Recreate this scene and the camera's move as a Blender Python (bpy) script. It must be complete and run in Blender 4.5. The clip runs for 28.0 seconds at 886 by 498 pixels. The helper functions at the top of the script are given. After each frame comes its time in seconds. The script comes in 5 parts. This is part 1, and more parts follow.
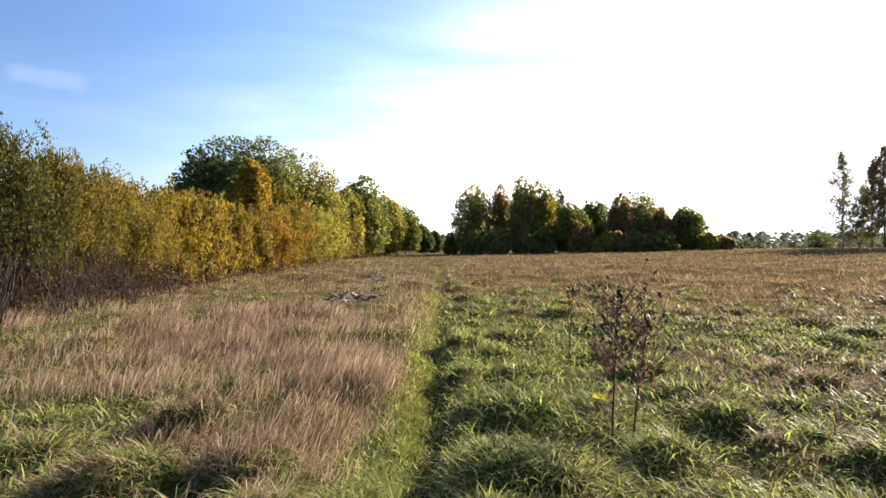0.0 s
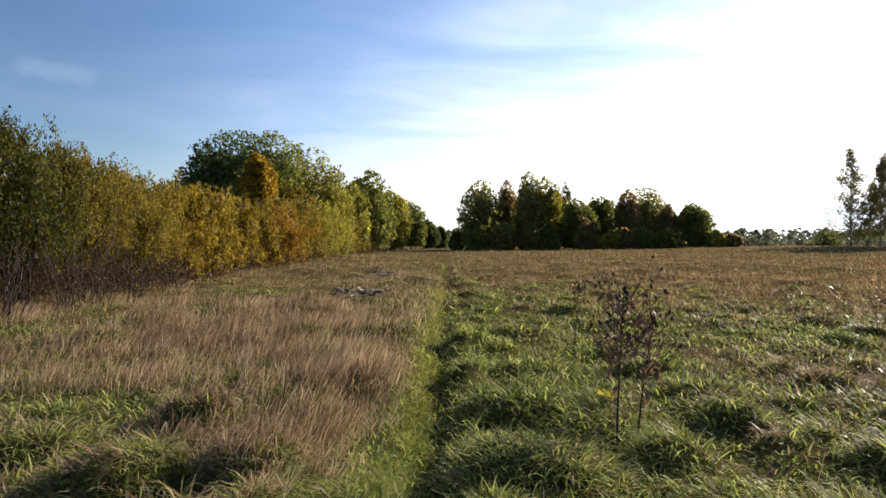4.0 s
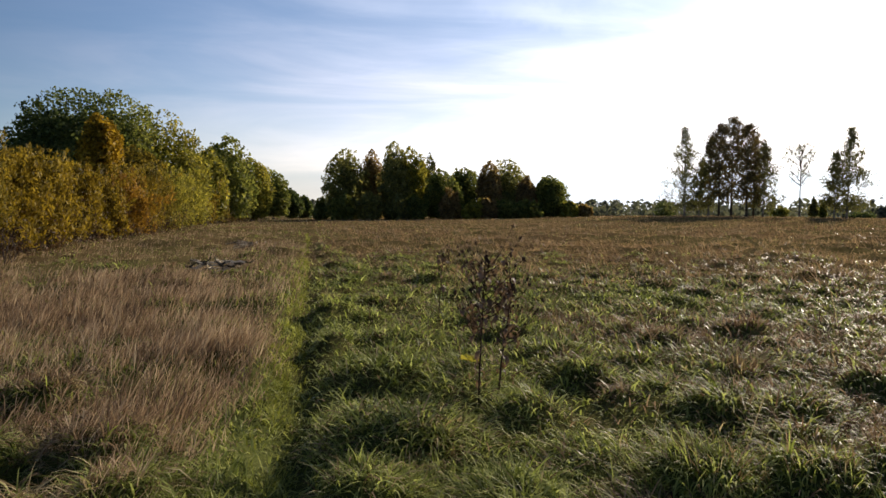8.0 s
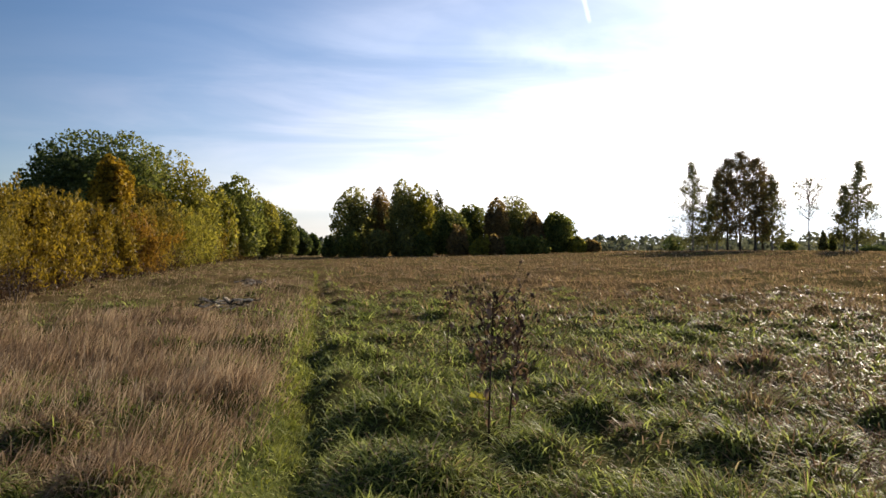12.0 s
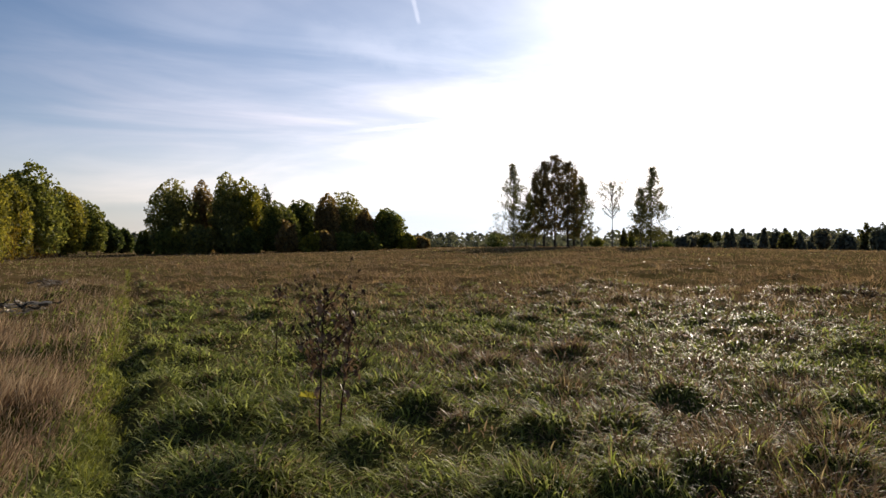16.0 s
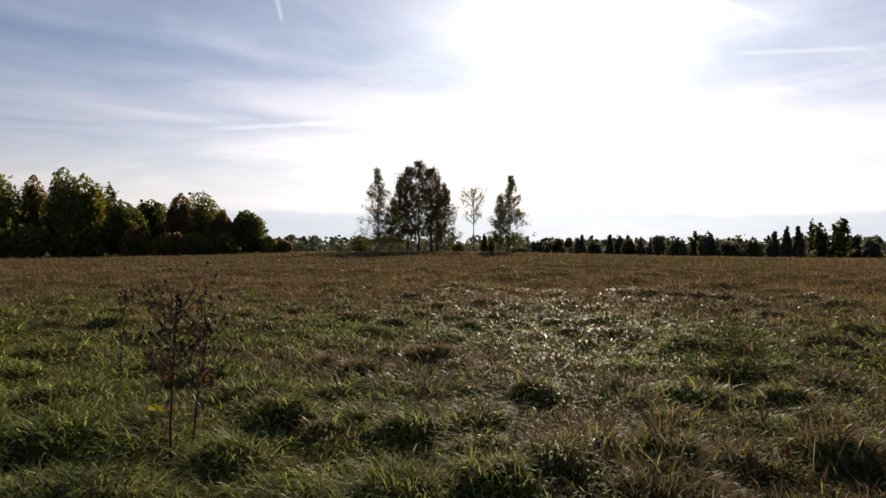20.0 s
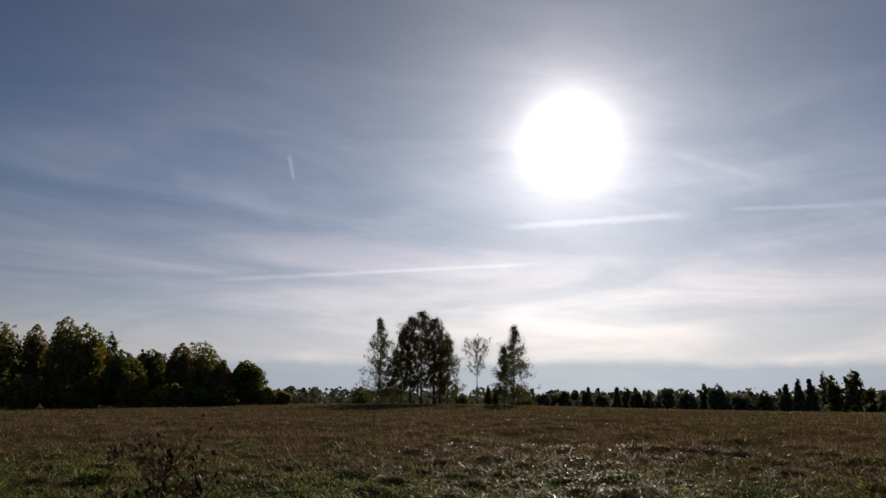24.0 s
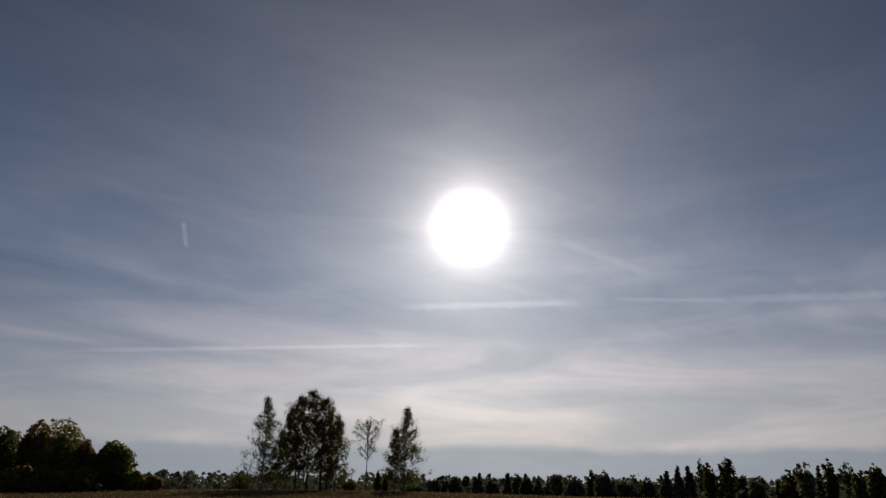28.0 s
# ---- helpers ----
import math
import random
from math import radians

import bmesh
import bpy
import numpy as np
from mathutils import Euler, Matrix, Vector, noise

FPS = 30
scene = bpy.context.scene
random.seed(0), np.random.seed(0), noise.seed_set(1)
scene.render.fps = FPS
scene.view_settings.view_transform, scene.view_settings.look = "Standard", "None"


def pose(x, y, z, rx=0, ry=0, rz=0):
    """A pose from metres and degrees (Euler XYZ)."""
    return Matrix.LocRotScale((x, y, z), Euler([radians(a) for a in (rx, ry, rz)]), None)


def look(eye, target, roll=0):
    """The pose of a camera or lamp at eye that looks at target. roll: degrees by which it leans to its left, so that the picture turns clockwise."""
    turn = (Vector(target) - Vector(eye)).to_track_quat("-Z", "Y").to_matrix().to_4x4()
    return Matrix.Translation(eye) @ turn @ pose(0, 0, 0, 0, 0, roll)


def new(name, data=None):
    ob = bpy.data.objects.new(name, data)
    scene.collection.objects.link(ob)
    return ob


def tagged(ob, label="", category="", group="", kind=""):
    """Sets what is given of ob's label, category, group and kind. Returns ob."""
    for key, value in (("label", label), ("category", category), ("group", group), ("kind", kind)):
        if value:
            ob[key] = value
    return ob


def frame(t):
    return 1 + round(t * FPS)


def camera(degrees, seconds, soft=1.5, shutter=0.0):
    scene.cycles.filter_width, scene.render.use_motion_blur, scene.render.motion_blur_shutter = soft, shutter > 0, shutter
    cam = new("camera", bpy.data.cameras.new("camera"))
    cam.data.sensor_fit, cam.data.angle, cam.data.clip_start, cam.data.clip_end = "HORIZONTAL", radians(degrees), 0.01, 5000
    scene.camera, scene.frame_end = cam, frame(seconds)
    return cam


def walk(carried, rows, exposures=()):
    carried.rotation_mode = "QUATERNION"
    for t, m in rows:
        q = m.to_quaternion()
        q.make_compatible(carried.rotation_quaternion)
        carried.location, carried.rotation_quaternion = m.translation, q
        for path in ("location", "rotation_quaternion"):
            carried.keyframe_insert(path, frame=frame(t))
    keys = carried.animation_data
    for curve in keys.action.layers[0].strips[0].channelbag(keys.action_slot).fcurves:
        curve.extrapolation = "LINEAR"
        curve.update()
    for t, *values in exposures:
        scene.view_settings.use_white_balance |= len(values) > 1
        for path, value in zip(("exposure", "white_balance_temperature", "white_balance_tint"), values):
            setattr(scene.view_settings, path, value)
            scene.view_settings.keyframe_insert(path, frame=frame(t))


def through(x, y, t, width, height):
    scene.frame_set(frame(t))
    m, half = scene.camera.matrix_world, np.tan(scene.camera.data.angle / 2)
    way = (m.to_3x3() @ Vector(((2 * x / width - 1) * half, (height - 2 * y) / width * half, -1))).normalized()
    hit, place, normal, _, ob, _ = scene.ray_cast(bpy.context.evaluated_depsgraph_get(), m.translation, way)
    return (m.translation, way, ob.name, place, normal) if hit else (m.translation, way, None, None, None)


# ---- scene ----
cam = camera(68.10, 28.0, soft=1.5)
EYE = (0.0, 0.0, 1.6)
# seconds, yaw, pitch, roll: a person stands and turns on the spot
PATH = [
    (0.0, -1.51, -0.39, 0.13),
    (0.4, -1.50, -0.39, 0.13),
    (0.5, -1.08, 1.62, 0.86),
    (0.6, -0.60, -0.10, 0.60),
    (0.7, -0.50, -0.90, 0.60),
    (1.0, -0.38, -0.99, 0.59),
    (1.5, -0.97, -0.63, 0.38),
    (2.0, -1.10, -0.59, 0.25),
    (2.5, -0.94, -0.82, 0.19),
    (4.5, -1.06, -0.77, -0.28),
    (4.8, -1.10, -0.75, -0.28),
    (5.0, -4.77, -0.56, -0.15),
    (5.1, -7.60, -0.55, -0.13),
    (5.2, -10.40, -0.52, -0.12),
    (5.3, -11.80, -0.50, -0.10),
    (5.5, -12.41, -0.47, -0.09),
    (6.0, -12.31, -0.22, 0.18),
    (6.5, -12.14, -0.12, 0.43),
    (7.0, -12.15, -0.11, 0.24),
    (7.5, -12.23, -0.17, 0.11),
    (7.8, -12.30, -0.20, 0.00),
    (8.0, -12.71, -3.36, -0.37),
    (8.1, -12.60, -5.70, -0.36),
    (8.2, -12.50, -7.70, -0.30),
    (8.3, -12.40, -8.70, -0.20),
    (8.5, -12.24, -8.97, -0.11),
    (9.0, -12.11, -8.96, -0.13),
    (9.5, -12.07, -8.89, 0.03),
    (10.0, -12.04, -9.11, -0.20),
    (10.5, -12.06, -8.84, -0.14),
    (10.7, -12.05, -8.80, -0.10),
    (10.8, -12.00, -6.00, 0.30),
    (10.9, -11.90, -2.40, 0.60),
    (11.0, -11.78, -0.44, 0.81),
    (11.5, -11.89, -0.19, 0.22),
    (13.5, -12.19, -0.09, 0.08),
    (13.8, -12.20, -0.05, 0.08),
    (14.0, -13.76, 0.03, 0.05),
    (14.1, -16.70, -0.10, 0.03),
    (14.2, -20.30, -0.35, 0.00),
    (14.3, -24.00, -0.55, -0.05),
    (14.4, -26.40, -0.70, -0.10),
    (14.5, -26.92, -0.72, -0.13),
    (15.0, -26.87, -0.73, 0.14),
    (15.5, -26.96, -0.57, 0.02),
    (16.0, -26.72, -0.50, 0.09),
    (16.5, -26.77, -0.55, 0.17),
    (17.0, -26.78, -0.57, 0.18),
    (17.5, -26.93, -0.66, 0.04),
    (17.8, -27.90, -0.63, 0.00),
    (18.0, -32.98, -0.59, -0.08),
    (18.1, -37.00, -0.50, -0.08),
    (18.2, -38.90, -0.40, -0.08),
    (18.5, -39.12, -0.35, -0.08),
    (19.0, -38.51, -0.32, -0.03),
    (19.5, -38.56, -0.16, -0.19),
    (20.0, -38.54, -0.11, -0.28),
    (20.5, -38.55, -0.13, -0.25),
    (21.0, -38.37, 0.39, -0.14),
    (21.2, -38.30, 6.40, -0.10),
    (21.3, -38.30, 8.30, -0.08),
    (21.4, -38.20, 10.20, -0.06),
    (21.5, -38.18, 11.88, -0.04),
    (22.0, -38.18, 13.43, -0.42),
    (22.5, -38.24, 13.31, -0.51),
    (24.5, -38.31, 12.97, -0.43),
    (24.9, -38.40, 13.10, -0.44),
    (25.0, -38.76, 13.56, -0.45),
    (25.1, -40.20, 14.40, -0.50),
    (25.2, -41.80, 15.70, -0.55),
    (25.3, -43.60, 16.90, -0.62),
    (25.5, -46.25, 19.62, -0.74),
    (26.0, -48.33, 21.01, -1.01),
    (26.5, -47.97, 20.54, -0.93),
    (27.0, -48.18, 20.42, -1.05),
    (27.5, -48.34, 20.53, -0.92),
    (28.0, -47.51, 19.99, -0.65),
]
# seconds, stops, kelvin, tint
EXPOSURE = [(0.0, 1.35, 6450, 17.0), (0.4, 1.25, 6480, 16.0), (0.7, 0.75, 6528, 13.4), (2.5, 0.7, 6600, 12.0), (4.8, 0.75, 6600, 12.4), (5.2, 0.55, 6600, 12.5), (6.0, 0.25, 6800, 13.0), (8.0, 0.2, 6800, 13.0), (8.5, 0.3, 6671, 11.9), (8.9, 1.1, 6500, 10.5), (9.2, 1.3, 6500, 10.5), (10.0, 1.45, 6500, 10.5), (10.6, 1.45, 6500, 10.5), (11.0, 1.42, 6500, 15.0), (11.5, 0.5, 6750, 13.0), (14.0, 0.25, 6850, 13.5), (14.6, -0.03, 6867, 13.6), (17.5, -0.12, 6950, 14.0), (18.0, -0.15, 6957, 14.0), (18.5, -0.42, 6964, 14.0), (21.0, -0.52, 7000, 14.0), (21.6, -1.25, 6650, 12.5), (25.0, -1.37, 6600, 12.5), (26.0, -1.77, 6600, 12.5), (28.0, -1.8, 6600, 12.5)]
walk(cam, [(t, pose(*EYE, 90 + pitch, roll, yaw)) for t, yaw, pitch, roll in PATH], EXPOSURE)

# ---- light ----
SUN_AZ, SUN_EL = 49.7, 22.0          # degrees right of the first view, and above the horizon
SUN_WAY = Vector((math.sin(radians(SUN_AZ)) * math.cos(radians(SUN_EL)),
                  math.cos(radians(SUN_AZ)) * math.cos(radians(SUN_EL)), math.sin(radians(SUN_EL))))
sun_data = bpy.data.lights.new("sun", "SUN")
sun_data.energy, sun_data.angle, sun_data.color = 4.7, radians(0.6), (1.0, 0.905, 0.77)
sun = new("sun", sun_data)
sun.matrix_world = look(SUN_WAY * 50, (0, 0, 0))


class Graph:
    """A small helper to write node trees as sums."""

    def __init__(self, tree):
        self.tree = tree

    def node(self, kind):
        return self.tree.nodes.new("ShaderNode" + kind)

    def link(self, a, b):
        self.tree.links.new(a, b)

    def put(self, sock, v):
        if isinstance(v, bpy.types.NodeSocket):
            self.link(v, sock)
        else:
            sock.default_value = v

    def math(self, op, a, b=0.0, c=0.0, clamp=False):
        n = self.node("Math")
        n.operation, n.use_clamp = op, clamp
        for s, v in zip(n.inputs, (a, b, c)):
            self.put(s, v)
        return n.outputs[0]

    def vec(self, op, a, b=(0, 0, 0)):
        n = self.node("VectorMath")
        n.operation = op
        self.put(n.inputs[0], a)
        self.put(n.inputs[1], b)
        return n.outputs["Value"] if op in ("DOT_PRODUCT", "LENGTH") else n.outputs[0]

    def mix(self, f, a, b, blend="MIX"):
        n = self.node("Mix")
        n.data_type, n.blend_type = "RGBA", blend
        self.put(n.inputs[0], f)
        self.put(n.inputs[6], a)
        self.put(n.inputs[7], b)
        return n.outputs[2]

    def noise(self, vector, scale, detail=4.0, rough=0.55, distort=0.0):
        n = self.node("TexNoise")
        if vector is not None:
            self.link(vector, n.inputs["Vector"])
        n.inputs["Scale"].default_value, n.inputs["Detail"].default_value = scale, detail
        n.inputs["Roughness"].default_value, n.inputs["Distortion"].default_value = rough, distort
        return n.outputs[0]

    def span(self, v, a, b, c=0.0, d=1.0):
        n = self.node("MapRange")
        n.interpolation_type = "SMOOTHSTEP"
        for s, x in zip(n.inputs, (v, a, b, c, d)):
            self.put(s, x)
        return n.outputs[0]

    def ramp(self, v, *stops):
        n = self.node("ValToRGB")
        e = n.color_ramp.elements
        while len(e) < len(stops):
            e.new(0.5)
        for x, (p, col) in zip(e, stops):
            x.position, x.color = p, (*col, 1)
        self.put(n.inputs[0], v)
        return n.outputs[0]


world = bpy.data.worlds.new("sky")
scene.world = world
world.use_nodes = True
world.node_tree.nodes.clear()
g = Graph(world.node_tree)
sky = g.node("TexSky")
sky.sky_type, sky.sun_disc = "NISHITA", False
sky.sun_elevation, sky.sun_rotation = radians(SUN_EL), radians(SUN_AZ)
sky.air_density, sky.dust_density, sky.ozone_density = 1.0, 0.35, 1.4
way = g.vec("NORMALIZE", g.node("TexCoord").outputs["Generated"])
toward = g.math("MAXIMUM", g.vec("DOT_PRODUCT", way, tuple(SUN_WAY)), 0.0)
up = g.node("SeparateXYZ")
g.link(way, up.inputs[0])
# thin high cloud on a flat layer, drawn out in streaks
flat = g.math("DIVIDE", 1.0, g.math("ADD", g.math("MAXIMUM", up.outputs[2], 0.0), 0.12))
layer = g.node("CombineXYZ")
g.link(g.math("MULTIPLY", up.outputs[0], flat), layer.inputs[0])
g.link(g.math("MULTIPLY", up.outputs[1], flat), layer.inputs[1])
turned = g.node("Mapping")
turned.inputs["Rotation"].default_value = (0, 0, radians(-128))
turned.inputs["Scale"].default_value = (0.55, 1.3, 1.0)
g.link(layer.outputs[0], turned.inputs[0])
streak = g.span(g.noise(turned.outputs[0], 1.9, 6.0, 0.58, 0.9), 0.34, 0.74)
level = g.node("CombineXYZ")
g.link(g.math("MULTIPLY", g.math("ARCTAN2", up.outputs[0], up.outputs[1]), 2.6), level.inputs[0])
g.link(g.math("MULTIPLY", up.outputs[2], 15.0), level.inputs[1])
bands = g.span(g.noise(level.outputs[0], 1.0, 5.0, 0.55, 0.7), 0.36, 0.72)
streak = g.math("ADD", g.math("MULTIPLY", streak, 0.5), g.math("MULTIPLY", bands, 0.55))
veil = g.span(g.noise(layer.outputs[0], 0.6, 3.0, 0.5, 0.3), 0.35, 0.7)
cover = g.math("MULTIPLY", g.math("MULTIPLY_ADD", streak, 0.5, 0.22), g.math("MULTIPLY_ADD", veil, 0.65, 0.35))
cover = g.math("MULTIPLY", cover, g.span(g.vec("DOT_PRODUCT", way, (-0.8, 0.6, 0.0)), 0.95, 0.4, 0.12, 1.0))
cover = g.math("MULTIPLY", g.math("MULTIPLY", cover, g.span(up.outputs[2], 0.52, 0.2, 0.12, 1.0)), g.span(up.outputs[2], 0.04, 0.2, 0.25, 1.0))
# a pale bank of cloud low down, its lower rim a few degrees above the horizon
rim = g.math("MULTIPLY_ADD", g.math("SUBTRACT", g.noise(way, 9.0, 5.0), 0.5), 0.022, up.outputs[2])
bank = g.math("MULTIPLY", g.span(rim, 0.046, 0.062), g.span(rim, 0.30, 0.10))
bank = g.math("MULTIPLY", bank, g.math("MULTIPLY_ADD", bands, 0.42, 0.36))


def trail(az0, el0, az1, el1, wide, amount):
    """A vapour trail: a thin arc between two directions, ragged by noise."""
    a, b = (Vector((math.sin(radians(z)) * math.cos(radians(e)), math.cos(radians(z)) * math.cos(radians(e)),
                    math.sin(radians(e)))) for z, e in ((az0, el0), (az1, el1)))
    n, mid = a.cross(b).normalized(), (a + b).normalized()
    half = a.angle(b) / 2
    off = g.math("ABSOLUTE", g.vec("DOT_PRODUCT", way, tuple(n)))
    rag = g.math("MULTIPLY_ADD", g.noise(way, 60.0, 3.0), 1.6 * wide, 0.25 * wide)
    line = g.span(g.math("DIVIDE", off, rag), 1.0, 0.15)
    ends = g.span(g.vec("DOT_PRODUCT", way, tuple(mid)), math.cos(half), math.cos(half * 0.6))
    return g.math("MULTIPLY", g.math("MULTIPLY", line, ends), amount)


wisps = 0.0
for spec in ((16.0, 9.2, 49.0, 11.7, 0.0042, 0.46), (43.0, 14.8, 60.0, 15.1, 0.007, 0.5), (62.0, 15.3, 72.0, 14.4, 0.004, 0.3),
             (70.0, 14.6, 95.0, 12.0, 0.0075, 0.36), (24.1, 20.6, 24.7, 18.3, 0.0045, 0.42), (14.0, 18.0, 25.5, 14.8, 0.022, 0.16),
             (58.0, 20.5, 66.0, 17.0, 0.008, 0.2), (-32.5, 12.5, -26.5, 12.1, 0.017, 0.3)):
    wisps = g.math("ADD", wisps, trail(*spec))
# the sun's aureole in the thin cloud
glow = 0.0
for power, amount in ((6.0, 0.35), (55.0, 0.66), (320.0, 2.0), (1400.0, 11.0), (5000.0, 60.0)):
    glow = g.math("ADD", glow, g.math("MULTIPLY", g.math("POWER", toward, power), amount))
lit = g.math("MULTIPLY_ADD", g.math("POWER", toward, 5.0), 0.62, 0.14)
clear = g.mix(1.0, sky.outputs[0], (0.057, 0.0735, 0.093, 1), "MULTIPLY")
haze = g.math("MULTIPLY", g.span(up.outputs[2], 0.15, 0.01, 0.0, 0.9), g.span(toward, 0.15, 0.9, 0.12, 1.0))
mist = g.node("VectorMath")
mist.operation = "SCALE"
g.link(g.mix(g.span(toward, 0.6, 0.88), (0.50, 0.47, 0.48, 1), (0.46, 0.54, 0.66, 1)), mist.inputs[0])
g.link(g.math("MULTIPLY_ADD", g.math("POWER", toward, 6.0), 0.6, 1.5), mist.inputs["Scale"])
clear = g.mix(haze, clear, mist.outputs[0])
clear = g.mix(g.math("ADD", g.span(up.outputs[2], 0.3, 0.72, 0.0, 0.3), g.span(toward, 0.6, 0.2, 0.0, 0.2)), clear, (0.0, 0.0, 0.0, 1))


def times(colour, value):
    n = g.node("VectorMath")
    n.operation = "SCALE"
    g.put(n.inputs[0], colour)
    g.put(n.inputs["Scale"], value)
    return n.outputs[0]


around = g.math("MULTIPLY", glow, g.math("MULTIPLY_ADD", streak, 0.25, 0.85))
cloud = g.vec("ADD", times((1.0, 0.925, 0.89), around), times((1.0, 0.925, 0.87), g.math("MULTIPLY", g.math("MULTIPLY_ADD", cover, 1.6, wisps), lit)))
cloud = g.vec("ADD", cloud, times((1.1, 0.79, 0.62), g.math("MULTIPLY", bank, g.math("MULTIPLY_ADD", g.math("POWER", toward, 3.0), 1.6, 0.03))))
total = g.vec("ADD", clear, cloud)
back = g.node("Background")
back.inputs["Strength"].default_value = 1.0
g.link(total, back.inputs[0])
out = g.node("OutputWorld")
g.link(back.outputs[0], out.inputs[0])


# ---- materials ----
def material(name):
    m = bpy.data.materials.new(name)
    m.use_nodes = True
    m.node_tree.nodes.clear()
    return m, Graph(m.node_tree)


def leafy(name, dark, mid, light, through=0.45, rough=0.6, spec=0.16, patch=0.6, tint=(1.2, 1.12, 0.66, 1)):
    """Leaves or blades: each island its own tint, a slow drift over the place, light shining through."""
    m, g = material(name)
    geo, obj = g.node("NewGeometry"), g.node("ObjectInfo")
    drift = g.noise(geo.outputs["Position"], patch, 3.0, 0.6)
    v = g.math("ADD", g.math("MULTIPLY", geo.outputs["Random Per Island"], 0.78), g.math("MULTIPLY", g.math("SUBTRACT", drift, 0.5), 1.1))
    v = g.math("ADD", v, g.math("MULTIPLY_ADD", obj.outputs["Random"], 0.16, 0.1), clamp=True)
    col = g.ramp(v, (0.12, dark), (0.5, mid), (0.92, light))
    p = g.node("BsdfPrincipled")
    g.link(col, p.inputs["Base Color"])
    p.inputs["Roughness"].default_value, p.inputs["Specular IOR Level"].default_value = rough, spec
    tr = g.node("BsdfTranslucent")
    g.link(g.mix(1.0, col, tint, "MULTIPLY"), tr.inputs[0])
    mixed = g.node("MixShader")
    mixed.inputs[0].default_value = through
    g.link(p.outputs[0], mixed.inputs[1])
    g.link(tr.outputs[0], mixed.inputs[2])
    o = g.node("OutputMaterial")
    g.link(mixed.outputs[0], o.inputs[0])
    return m


def rough_stuff(name, stops, scale, bump=0.4, rough=0.9, fine=8.0):
    """Bark, wood and dry stalks: grain and stains at two scales with a fine relief."""
    m, g = material(name)
    geo, obj = g.node("NewGeometry"), g.node("ObjectInfo")
    big = g.noise(geo.outputs["Position"], scale, 4.0)
    small = g.noise(geo.outputs["Position"], scale * fine, 3.0)
    v = g.math("ADD", g.math("MULTIPLY", big, 0.6), g.math("MULTIPLY", small, 0.4))
    v = g.math("ADD", v, g.math("MULTIPLY_ADD", obj.outputs["Random"], 0.2, -0.1))
    p = g.node("BsdfPrincipled")
    g.link(g.ramp(v, *stops), p.inputs["Base Color"])
    p.inputs["Roughness"].default_value = rough
    p.inputs["Specular IOR Level"].default_value = 0.25
    b = g.node("Bump")
    b.inputs["Strength"].default_value, b.inputs["Distance"].default_value = bump, 0.02
    g.link(small, b.inputs["Height"])
    g.link(b.outputs[0], p.inputs["Normal"])
    o = g.node("OutputMaterial")
    g.link(p.outputs[0], o.inputs[0])
    return m


LEAF = {
    "deep": leafy("leaf_deep_green", (0.032, 0.036, 0.011), (0.076, 0.081, 0.018), (0.177, 0.164, 0.036), 0.45),
    "dark": leafy("leaf_dark_green", (0.035, 0.055, 0.025), (0.073, 0.105, 0.041), (0.149, 0.182, 0.070), 0.5),
    "green": leafy("leaf_green", (0.072, 0.093, 0.030), (0.143, 0.171, 0.052), (0.272, 0.280, 0.085), 0.56),
    "lime": leafy("leaf_yellow_green", (0.100, 0.113, 0.029), (0.218, 0.216, 0.047), (0.390, 0.348, 0.072), 0.56),
    "olive": leafy("leaf_olive_willow", (0.052, 0.048, 0.014), (0.155, 0.126, 0.025), (0.322, 0.249, 0.045), 0.42, patch=1.1),
    "yellow": leafy("leaf_yellow_willow", (0.058, 0.045, 0.011), (0.194, 0.142, 0.021), (0.370, 0.271, 0.039), 0.45, patch=1.1),
    "gold": leafy("leaf_golden", (0.115, 0.081, 0.014), (0.299, 0.202, 0.026), (0.494, 0.336, 0.040), 0.5),
    "rust": leafy("leaf_orange_brown", (0.10, 0.058, 0.015), (0.25, 0.145, 0.026), (0.40, 0.24, 0.042), 0.45),
    "brown": leafy("leaf_brown", (0.094, 0.060, 0.030), (0.188, 0.119, 0.053), (0.300, 0.194, 0.081), 0.56),
    # withered brown, made darker to paint in the shade inside the hedge
    "umber": leafy("leaf_dead_umber_shaded", (0.026, 0.016, 0.010), (0.07, 0.042, 0.026), (0.13, 0.08, 0.05), 0.3),
    "birch": leafy("leaf_birch_autumn", (0.058, 0.065, 0.032), (0.114, 0.121, 0.051), (0.200, 0.191, 0.077), 0.5),
    "copper": leafy("leaf_birch_copper", (0.064, 0.053, 0.031), (0.133, 0.103, 0.053), (0.224, 0.166, 0.077), 0.5),
    # copse green and brown, lightened in colour to imitate veiling glare from the sun
    "sage": leafy("leaf_copse_green_glare", (0.113, 0.125, 0.057), (0.210, 0.216, 0.089), (0.352, 0.334, 0.124), 0.62),
    "tawny": leafy("leaf_copse_brown_glare", (0.124, 0.093, 0.051), (0.239, 0.176, 0.091), (0.383, 0.279, 0.134), 0.62),
    # distance haze painted into the leaf colour of the next two: paler, greyer, bluer
    "misty": leafy("leaf_haze_tinted_tree_line", (0.103, 0.113, 0.102), (0.170, 0.175, 0.150), (0.252, 0.242, 0.187), 0.5, patch=0.05),
    "haze": leafy("leaf_haze_tinted_wood", (0.075, 0.092, 0.086), (0.122, 0.140, 0.122), (0.181, 0.190, 0.153), 0.45, patch=0.05),
}
DRY = (1.03, 0.98, 0.82, 1)
